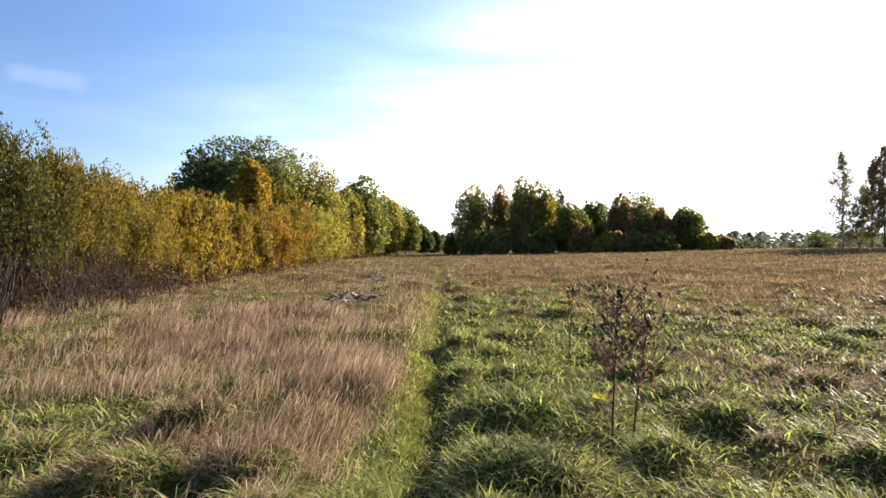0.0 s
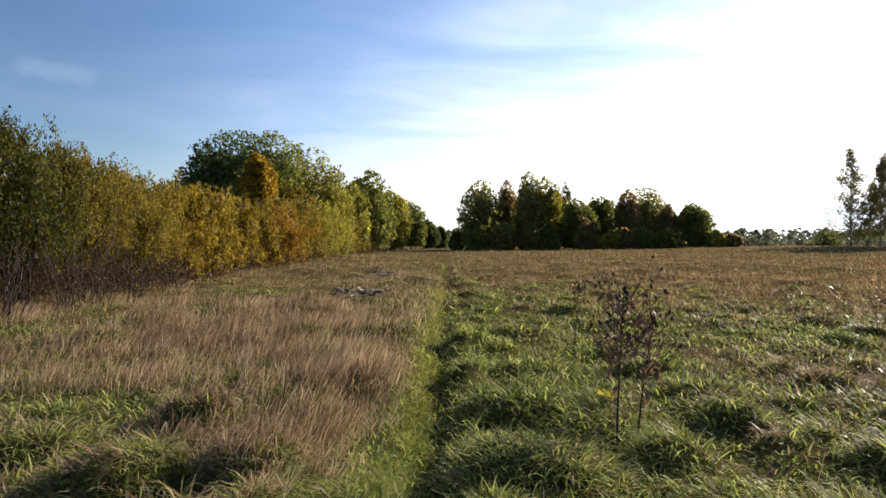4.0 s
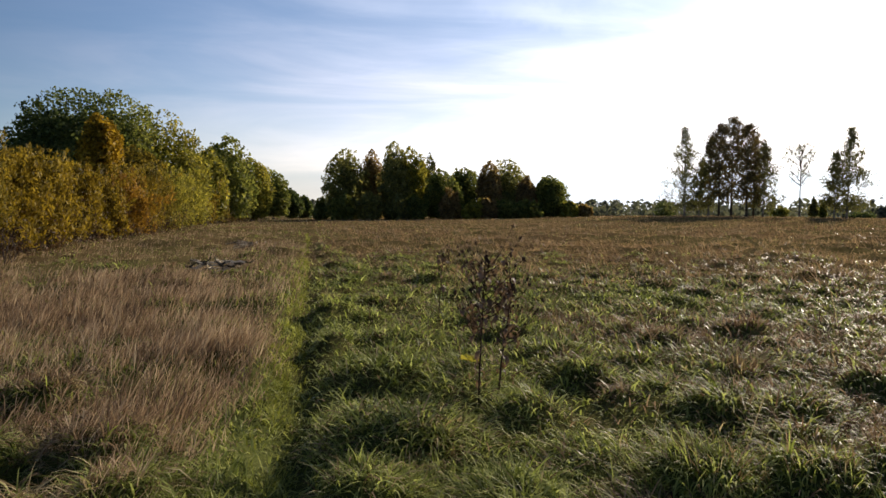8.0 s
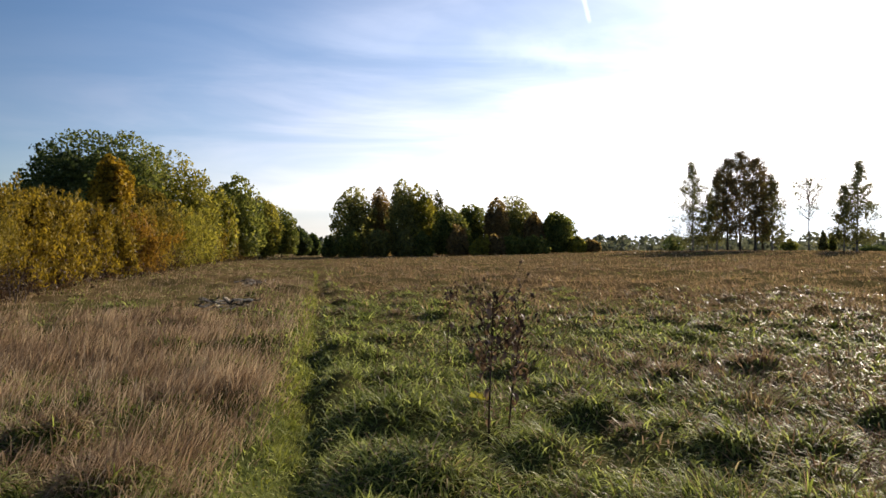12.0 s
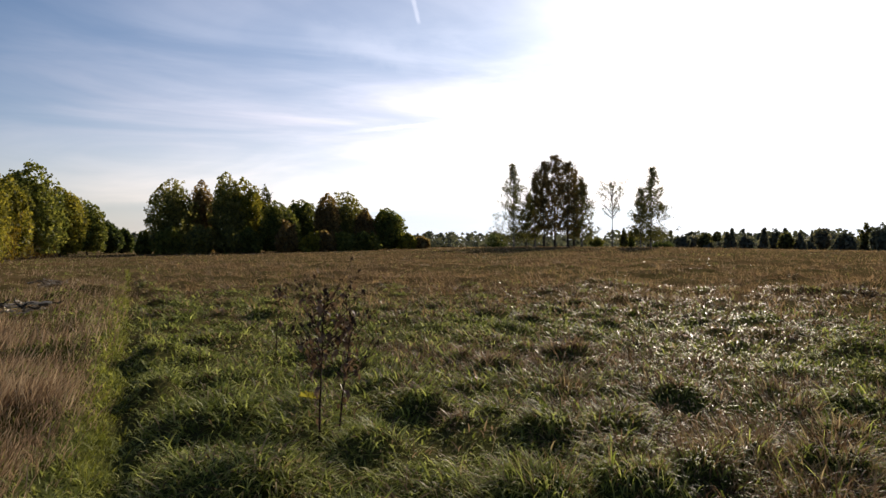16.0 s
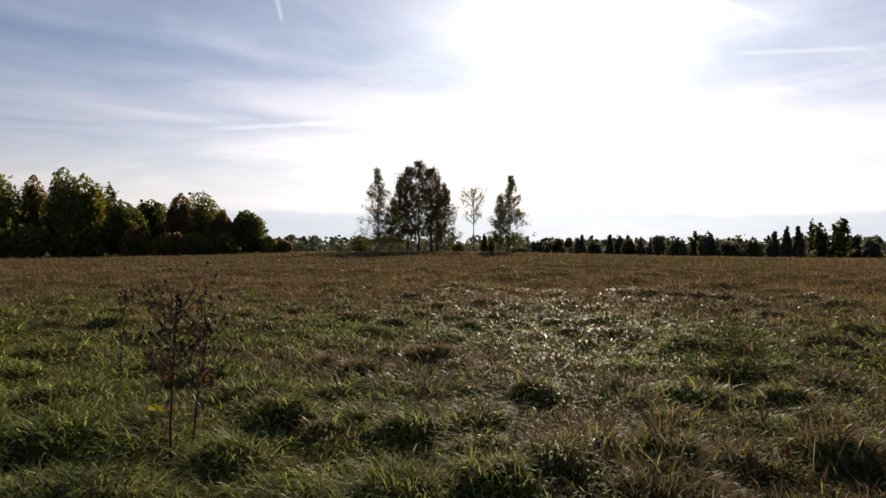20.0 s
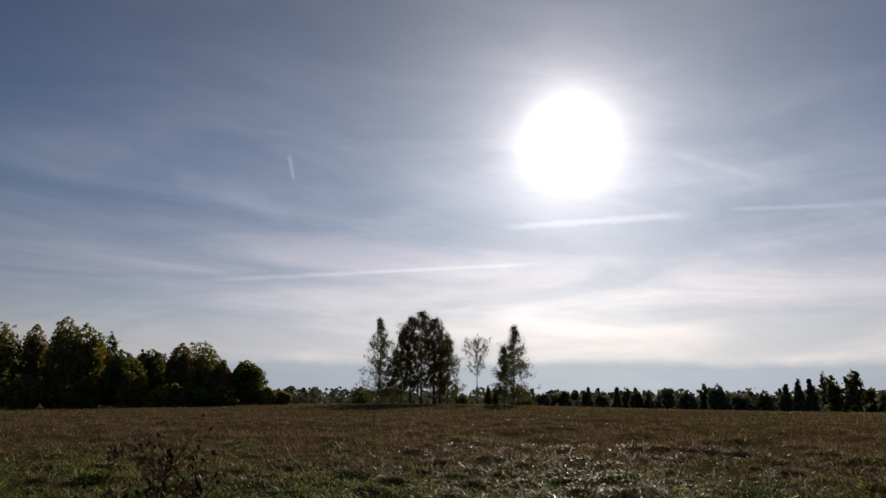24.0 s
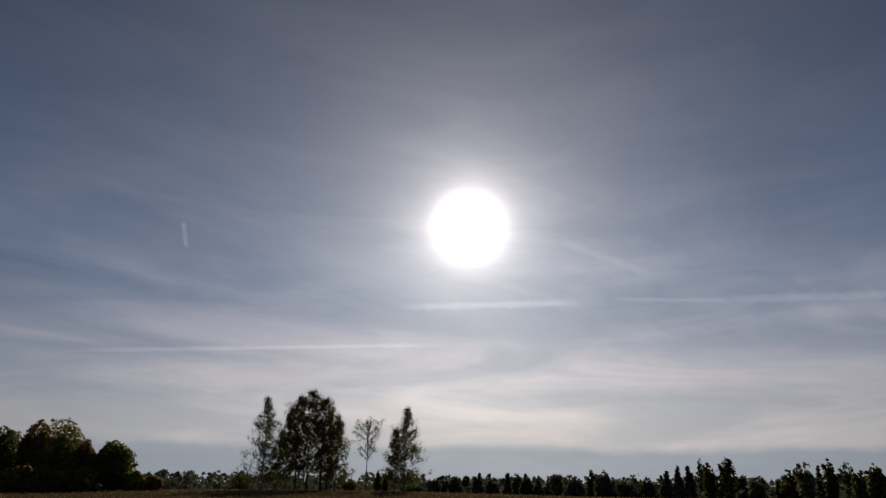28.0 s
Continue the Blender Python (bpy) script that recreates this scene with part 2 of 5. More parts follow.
GRASS = {
    "green": leafy("grass_green", (0.065, 0.082, 0.022), (0.24, 0.27, 0.070), (0.54, 0.55, 0.21), 0.5, 0.42, 0.034, 3.2, (1.04, 1.08, 0.72, 1)),
    "bright": leafy("grass_bright_green", (0.12, 0.135, 0.028), (0.30, 0.315, 0.070), (0.48, 0.48, 0.15), 0.42, 0.5, 0.06, 3.0, (1.1, 1.1, 0.66, 1)),
    "brown": leafy("grass_seeding_brown", (0.117, 0.078, 0.051), (0.350, 0.242, 0.158), (0.615, 0.485, 0.338), 0.42, 0.65, 0.06, 0.9, DRY),
    "gold": leafy("grass_ripe_golden", (0.10, 0.067, 0.044), (0.30, 0.206, 0.134), (0.48, 0.355, 0.232), 0.42, 0.7, 0.015, 0.22, (1.1, 1.0, 0.66, 1)),
    "straw": leafy("grass_dead_straw", (0.085, 0.060, 0.028), (0.28, 0.21, 0.105), (0.56, 0.46, 0.26), 0.40, 0.36, 0.035, 3.0, DRY),
    "old": leafy("grass_old_umber", (0.065, 0.041, 0.026), (0.22, 0.144, 0.086), (0.44, 0.32, 0.205), 0.36, 0.45, 0.018, 2.4, DRY),
}
BARK = rough_stuff("bark_grey_brown", ((0.3, (0.03, 0.024, 0.018)), (0.7, (0.10, 0.085, 0.065))), 3.0)
BIRCH_BARK = rough_stuff("bark_birch", ((0.33, (0.05, 0.044, 0.038)), (0.55, (0.20, 0.185, 0.165)), (0.8, (0.42, 0.39, 0.35))), 2.2, 0.2, 0.7)
TWIG_BARK = rough_stuff("bark_dark_twigs", ((0.3, (0.035, 0.028, 0.024)), (0.7, (0.10, 0.082, 0.07))), 5.0)
WILLOW_BARK = rough_stuff("bark_willow", ((0.3, (0.02, 0.014, 0.011)), (0.7, (0.085, 0.058, 0.044))), 6.0)
DRY_STALK = rough_stuff("dry_stalk", ((0.3, (0.028, 0.016, 0.010)), (0.7, (0.085, 0.05, 0.032))), 30.0)
PALE_WOOD = rough_stuff("pale_dead_wood", ((0.33, (0.12, 0.095, 0.07)), (0.5, (0.52, 0.44, 0.34)), (0.8, (0.74, 0.66, 0.54))), 5.0)
DRY_LEAF = leafy("dry_withered_leaf", (0.05, 0.031, 0.025), (0.115, 0.072, 0.058), (0.25, 0.175, 0.14), 0.3, 0.6, 0.2, 6.0)

# ---- number helpers ----
def vnoise(x, y, seed=0):
    """Smooth value noise in 0..1 on arrays."""
    xi, yi = np.floor(x), np.floor(y)
    fx, fy = x - xi, y - yi
    fx, fy = fx * fx * (3 - 2 * fx), fy * fy * (3 - 2 * fy)

    def corner(a, b):
        s = np.sin(a * 127.1 + b * 311.7 + seed * 74.7) * 43758.5453
        return s - np.floor(s)
    return ((corner(xi, yi) * (1 - fx) + corner(xi + 1, yi) * fx) * (1 - fy)
            + (corner(xi, yi + 1) * (1 - fx) + corner(xi + 1, yi + 1) * fx) * fy)


def smooth(v, a, b):
    t = np.clip((v - a) / (b - a), 0, 1)
    return t * t * (3 - 2 * t)


def track(x, y):
    """Metres to the right of the trodden furrow's middle."""
    return x - 0.029 * y + 0.11 + 0.05 * np.sin(y * 0.55) * smooth(y, 6, 20) + 0.13 * (vnoise(y * 1.7, y * 0 + 0.5, 71) - 0.5) + 0.07 * (vnoise(y * 4.3, y * 0 + 0.5, 72) - 0.5)


# the tussocks nearest the path: place, radius, growth (green, mixed, brown, straw, upright)
TUSSOCKS = [(0.68, 4.40, 0.60, "mixed"), (0.82, 6.15, 0.58, "green"), (1.76, 4.75, 0.32, "green"), (2.64, 5.65, 0.30, "mixed"), (4.29, 7.05, 0.34, "brown"),
            (3.75, 4.20, 0.36, "mixed"), (3.25, 4.45, 0.30, "mixed"), (5.74, 7.50, 0.50, "brown"), (1.22, 18.1, 0.50, "brown"), (0.62, 10.1, 0.38, "green"),
            (0.45, 7.70, 0.28, "green"), (2.10, 14.8, 0.42, "brown"), (2.25, 3.30, 0.34, "upright"), (2.90, 3.15, 0.34, "upright"), (0.42, 3.45, 0.32, "mixed"),
            (1.10, 3.10, 0.36, "green"), (-1.95, 5.60, 0.42, "brown"), (-0.85, 3.45, 0.30, "mixed"), (-1.35, 3.15, 0.36, "straw"),
            (5.04, 4.75, 0.34, "mixed"), (8.20, 4.30, 0.50, "green"), (4.38, 2.80, 0.34, "straw"), (3.48, 3.10, 0.32, "brown"), (5.45, 2.05, 0.34, "brown"),
            (7.05, 3.10, 0.36, "mixed"), (-1.10, 4.15, 0.40, "brown"), (-1.85, 4.05, 0.42, "mixed")]
GROWTHS = ("green", "mixed", "brown", "straw", "upright")


def strew_tussocks():
    """All tussocks near by: the ones above, and others in the gaps between them."""
    q = np.random.default_rng(2024)
    rows = [(x, y, r, GROWTHS.index(k), 1.0) for x, y, r, k in TUSSOCKS]
    for cx in np.arange(-13, 25, 0.8):
        for cy in np.arange(-3, 25, 0.8):
            x, y = cx + q.uniform(0, 0.8), cy + q.uniform(0, 0.8)
            rad, lift, chance, sort = 0.16 + 0.42 * q.uniform() ** 1.6, q.uniform(0.2, 0.95), q.uniform(), q.uniform()
            r, az = math.hypot(x, y), math.degrees(math.atan2(x, y))
            u = float(track(np.array([x]), np.array([y]))[0])
            if r < 2.4 or r > 24 or not -46 < az < 96 or -0.45 - rad < u < 0.12 + rad * 0.8:
                continue
            if chance > (0.78 if u > 0 else 0.55 if y < 6 else 0.16) or any(math.hypot(x - a, y - b) < 0.8 * (rad + c) for a, b, c, k, l in rows[:len(TUSSOCKS)]):
                continue
            dead = float(vnoise(np.array([x * 0.45]), np.array([y * 0.45]), 21)[0])
            brown = (0.25 + 0.75 * min(max((az - 6) / 20, 0), 1)) * (0.03 + 0.4 * min(max((az - 18) / 25, 0), 1) + 0.35 * min(max((dead - 0.42) / 0.25, 0), 1) + 0.2 * min(max((r - 8) / 10, 0), 1))
            kind = 2 if sort < brown else 3 if sort > 0.95 else 1 if sort > 0.66 else 0
            rows.append((x, y, rad, kind, lift))
    return np.array(rows)


TUFT = strew_tussocks()
TUFT_TOP = np.minimum(0.42 * TUFT[:, 2], 0.18) * TUFT[:, 4]
SQUARE, LOW = 0.5, (-16.0, -6.0)
WHERE = np.full((88, 66, 5), -1)
for row, (x, y, r, k, l) in enumerate(TUFT):
    for gx in range(int((x - r - LOW[0]) / SQUARE), int((x + r - LOW[0]) / SQUARE) + 1):
        for gy in range(int((y - r - LOW[1]) / SQUARE), int((y + r - LOW[1]) / SQUARE) + 1):
            free = np.flatnonzero(WHERE[gx, gy] < 0)
            if len(free):
                WHERE[gx, gy, free[0]] = row


def domes(x, y):
    """How high the tussocks lift a place, and how far up on one it lies (0..1)."""
    x, y = np.asarray(x, float), np.asarray(y, float)
    gx, gy = np.floor((x - LOW[0]) / SQUARE).astype(int), np.floor((y - LOW[1]) / SQUARE).astype(int)
    inside = (gx >= 0) & (gx < WHERE.shape[0]) & (gy >= 0) & (gy < WHERE.shape[1])
    near = WHERE[np.clip(gx, 0, WHERE.shape[0] - 1), np.clip(gy, 0, WHERE.shape[1] - 1)]
    wob = 1 + 0.35 * (vnoise(x * 4, y * 4, 5) - 0.5)
    lift, share = np.zeros(x.shape), np.zeros(x.shape)
    for k in range(5):
        i = near[..., k]
        d = np.hypot(x - TUFT[i, 0], y - TUFT[i, 1]) * wob / TUFT[i, 2]
        s = np.where(inside & (i >= 0), 1 - smooth(d, 0.4, 1.0), 0.0)
        lift, share = np.maximum(lift, s * TUFT_TOP[i]), np.maximum(share, s)
    return lift, share


def hollow(x, y):
    """Dips between the grass, 0..1, where the sward is thin and lies in shade."""
    u = track(x, y)
    return (1 - smooth(vnoise(x * 1.35 + 3, y * 1.35, 51), 0.14, 0.40)) * smooth(np.abs(u), 0.3, 0.8) * (1 - 0.6 * smooth(u, 0, 0.5))


def height(x, y):
    """The ground: a level field, a knoll under the birches, a slow fall beyond, tussocks and the furrow near by."""
    r = np.hypot(x, y)
    z = 1.0 * np.exp(-((x - 63) ** 2 + (y - 85) ** 2) / (2 * 30 ** 2)) - 2.0 * smooth(r, 130, 320)
    near = 1 - smooth(r, 40, 80)
    u = track(x, y)
    far = smooth(r, 18, 25)
    swell = smooth(vnoise(x * 0.9, y * 0.9, 1), 0.45, 0.95) * 0.24 * far
    z = z + near * (domes(x, y)[0] + swell + 0.12 * (vnoise(x * 0.35, y * 0.35, 2) - 0.5) + 0.05 * (vnoise(x * 2.3, y * 2.3, 3) - 0.5) - 0.10 * hollow(x, y))
    furrow = np.exp(-(np.clip(u, -9, 0) / 0.32) ** 2) * np.exp(-(np.clip(u, 0, 9) / 0.12) ** 2)
    lip = np.exp(-((u - 0.3) / 0.16) ** 2) * (0.3 + 1.2 * vnoise(y * 1.3, u * 0 + 2.0, 61))
    bank = 0.13 * smooth(-u, 0.02, 0.5) * (1 - 0.6 * smooth(-u, 0.8, 4)) * (1 - smooth(r, 15, 40))
    return z + (0.045 * lip - 0.085 * furrow + bank) * near * smooth(y, -8, -2)


def mesh_of(name, verts, faces):
    """A mesh from arrays; faces all have the same number of corners."""
    me = bpy.data.meshes.new(name)
    n, k = faces.shape
    me.vertices.add(len(verts))
    me.vertices.foreach_set("co", np.ascontiguousarray(verts, dtype=np.float32).ravel())
    me.loops.add(n * k)
    me.loops.foreach_set("vertex_index", np.ascontiguousarray(faces, dtype=np.int32).ravel())
    me.polygons.add(n)
    me.polygons.foreach_set("loop_start", np.arange(0, n * k, k, dtype=np.int32))
    me.update(calc_edges=True)
    return me


def part(name, me, mat, parent=None, label=""):
    ob = new(name, me)
    if not me.materials:
        me.materials.append(mat)
    if parent:
        ob.parent = parent
    return tagged(ob, label)


def thing(name, x, y, label, category, group="", turn=0.0, lift=0.0):
    """An empty on the ground that carries the parts of one thing."""
    ob = new(name)
    ob.matrix_basis = pose(x, y, float(height(np.array([x]), np.array([y]))[0]) + lift, 0, 0, turn)
    return tagged(ob, label, category, group)


def place(az, dist):
    return dist * math.sin(radians(az)), dist * math.cos(radians(az))


# ---- ground ----
def build_ground():
    rad = np.concatenate([[0.0], np.geomspace(0.4, 60, 190), np.geomspace(63, 4000, 50)])
    az = np.radians(np.concatenate([np.arange(-50, 100, 0.75), np.arange(100, 310, 3.0)]))
    n = len(az)
    R, A = np.meshgrid(rad[1:], az, indexing="ij")
    x, y = R * np.sin(A), R * np.cos(A)
    v = np.stack([x, y, height(x, y)], -1).reshape(-1, 3)
    i = np.arange((len(rad) - 2) * n).reshape(-1, n)
    quads = np.stack([i, i + n, np.roll(i + n, -1, 1), np.roll(i, -1, 1)], -1).reshape(-1, 4)[:, ::-1]
    v = np.vstack([v, [[0, 0, float(height(np.zeros(1), np.zeros(1))[0])]]])
    k = np.arange(0, n - 1, 2)
    fan = np.stack([np.full(len(k), len(v) - 1), (k + 2) % n, (k + 1) % n, k], -1)
    me = mesh_of("ground", v, np.vstack([quads, fan]))
    m, g = material("field_soil_and_thatch")
    pos = g.node("NewGeometry").outputs["Position"]
    a, b, c = g.noise(pos, 0.12, 4.0), g.noise(pos, 1.6, 5.0), g.noise(pos, 14.0, 4.0, 0.7)
    v1 = g.math("ADD", g.math("MULTIPLY", b, 0.6), g.math("MULTIPLY", c, 0.4))
    green = g.ramp(v1, (0.3, (0.030, 0.035, 0.013)), (0.55, (0.078, 0.088, 0.026)), (0.75, (0.15, 0.15, 0.05)))
    brown = g.ramp(v1, (0.3, (0.065, 0.043, 0.017)), (0.55, (0.175, 0.115, 0.058)), (0.75, (0.27, 0.19, 0.10)))
    rr = g.vec("LENGTH", pos)
    far = g.span(rr, 10.0, 26.0)
    pick = g.math("ADD", g.math("MULTIPLY", far, 0.5), g.span(a, 0.42, 0.66, 0.0, 0.5), clamp=True)
    p = g.node("BsdfPrincipled")
    g.link(g.mix(pick, green, brown), p.inputs["Base Color"])
    p.inputs["Roughness"].default_value, p.inputs["Specular IOR Level"].default_value = 1.0, 0.0
    bump = g.node("Bump")
    bump.inputs["Strength"].default_value, bump.inputs["Distance"].default_value = 0.8, 0.05
    g.link(c, bump.inputs["Height"])
    g.link(bump.outputs[0], p.inputs["Normal"])
    g.link(p.outputs[0], g.node("OutputMaterial").inputs[0])
    me.materials.append(m)
    tagged(new("ground", me), "uneven meadow soil matted with dead grass", "ground", kind="structure")


build_ground()


# ---- grass ----
def blades(x, y, long, wide, heading, tilt, bend, shape, seed):
    """Arched blades as one set of triangles: shape gives the width at each step from root to tip (the tip itself is a point)."""
    q = np.random.default_rng(seed)
    n, k = len(x), len(shape)
    hx, hy = np.cos(heading), np.sin(heading)
    spin = heading + np.pi / 2 + q.uniform(-1.0, 1.0, n)
    sx, sy = np.cos(spin) * wide / 2, np.sin(spin) * wide / 2
    out = np.zeros((n, 2 * k + 1, 3))
    px, pz = np.zeros(n), np.zeros(n)
    base = height(x, y) - 0.02
    for j in range(k + 1):
        cx, cy, cz = x + hx * px, y + hy * px, base + pz
        if j < k:
            for side, s in ((0, -1), (1, 1)):
                out[:, 2 * j + side] = np.stack([cx + s * sx * shape[j], cy + s * sy * shape[j], cz], 1)
        else:
            out[:, 2 * k] = np.stack([cx, cy, cz], 1)
        a = tilt + bend * (j + 0.5) / k
        px, pz = px + long / k * np.sin(a), pz + long / k * np.cos(a)
    tri = []
    for j in range(k - 1):
        tri += [(2 * j, 2 * j + 1, 2 * j + 2), (2 * j + 1, 2 * j + 3, 2 * j + 2)]
    tri.append((2 * k - 2, 2 * k - 1, 2 * k))
    tri = np.array(tri)
    faces = (np.arange(n)[:, None, None] * (2 * k + 1) + tri[None]).reshape(-1, 3)
    return out.reshape(-1, 3), faces


def joined(pieces):
    vs, fs, at = [], [], 0
    for v, f in pieces:
        vs.append(v)
        fs.append(f + at)
        at += len(v)
    return np.vstack(vs), np.vstack(fs)


PILES = [(-1.78, 15.2, 0.9), (-1.76, 25.6, 0.85)]      # heaps of cut branches: place and the clearing round each


def brownness(x, y):
    """Share of tall brown seeding grass at a place, 0..1."""
    u, r = track(x, y), np.hypot(x, y)
    az = np.degrees(np.arctan2(x, y))
    patch = vnoise(x * 0.28, y * 0.28, 11) * 0.6 + vnoise(x * 0.9, y * 0.9, 12) * 0.4
    edge = -x - 1.4 - 0.42 * (y - 4.1) + 1.2 * (patch - 0.5)
    left = smooth(-u, 0.36, 0.6) * (1 - 0.95 * smooth(edge, -0.2, 0.3) * (1 - smooth(y + 1.5 * (patch - 0.5), 6.2, 7.0)))
    left = left * (0.15 + 0.85 * smooth(y + 1.2 * (patch - 0.5), 3.2, 4.4)) * (0.3 + 0.7 * smooth(patch, 0.38, 0.62)) * (1 - 0.3 * smooth(-u, 3, 6)) * (1 - 0.7 * hollow(x, y))
    for px, py, pr in PILES:
        left = left * smooth(np.hypot(x - px, y - py), pr * 0.5, pr)
    right = smooth(u, 0.4, 1.0) * np.clip(smooth(r, 12 + 4 * (1 - smooth(x, 1, 4)), 26) * 0.85 + smooth(patch, 0.58, 0.74) * 0.45 * smooth(x, 2, 4)
                                         + 0.3 * smooth(az, 34, 50) * (1 - smooth(r, 6, 10)), 0, 0.86)
    right = right * (1 - 0.5 * smooth(vnoise(x * 0.05, y * 0.09, 17), 0.6, 0.8))
    return np.clip(left + right, 0, 1)


def scatter(n, r0, r1, a0, a1, seed):
    """Places strewn evenly as the eye meets them: thinner with distance."""
    q = np.random.default_rng(seed)
    r = np.exp(q.uniform(np.log(r0), np.log(r1), n))
    a = np.radians(q.uniform(a0, a1, n))
    return r * np.sin(a), r * np.cos(a), r, q


def tussock_blades(sets):
    """Long blades that spring from each tussock and arch outward over its flanks."""
    q = np.random.default_rng(515)
    dist = np.hypot(TUFT[:, 0], TUFT[:, 1])
    n = (820 * (TUFT[:, 2] / 0.5) ** 2 * (4 / np.maximum(dist, 3)) ** 1.25 + 30).astype(int)
    i = np.repeat(np.arange(len(TUFT)), n)
    m = len(i)
    kind, r, d = TUFT[i, 3].astype(int), TUFT[i, 2], dist[i]
    phi, rho = q.uniform(0, 2 * np.pi, m), np.sqrt(q.uniform(0, 1.1, m))
    x, y = TUFT[i, 0] + r * rho * np.cos(phi), TUFT[i, 1] + r * rho * np.sin(phi)
    comb = q.uniform(0, 2 * np.pi, len(TUFT))[i]
    hx = np.cos(phi) * rho * 0.5 + 0.3 * np.cos(comb) - 0.15 + q.normal(0, 0.5, m)
    hy = np.sin(phi) * rho * 0.5 + 0.3 * np.sin(comb) + 0.1 + q.normal(0, 0.5, m)
    head = np.arctan2(hy, hx)
    upright = (kind == 4) | ((kind >= 2) & (TUFT[i, 0] > 3.2) & (d < 8))
    thick = q.uniform(0.8, 1.2, len(TUFT))[i]
    long = np.where(upright, q.uniform(0.10, 0.26, m), q.uniform(0.11, 0.30, m)) * thick
    tilt = np.where(upright, q.uniform(0.0, 0.7, m), 0.3 + 0.7 * q.uniform(0, 1, m))
    bend = np.where(upright, q.uniform(0.3, 1.6, m), q.uniform(0.8, 2.4, m))
    wide = 0.0105 * np.maximum(d / 3.8, 0.75) ** 0.8 * q.uniform(0.5, 1.25, m) * np.where(upright, 0.75, 1.0)
    die = q.uniform(0, 1, m)
    share = {"green": (0.90, 0.60, 0.10, 0.12, 0.62), "straw": (0.97, 0.85, 0.42, 0.86, 0.90)}
    green = die < np.array(share["green"])[kind]
    straw = ~green & (die < np.array(share["straw"])[kind])
    for key, mask in (("green", green), ("straw", straw), ("old", ~green & ~straw)):
        for shape, zone in (((0.75, 1.0, 0.75), d < 7.5), ((0.9, 0.8), d >= 7.5)):
            k = np.flatnonzero(mask & zone)
            sets[key].append(blades(x[k], y[k], long[k], wide[k], head[k], tilt[k], bend[k], shape, 520))


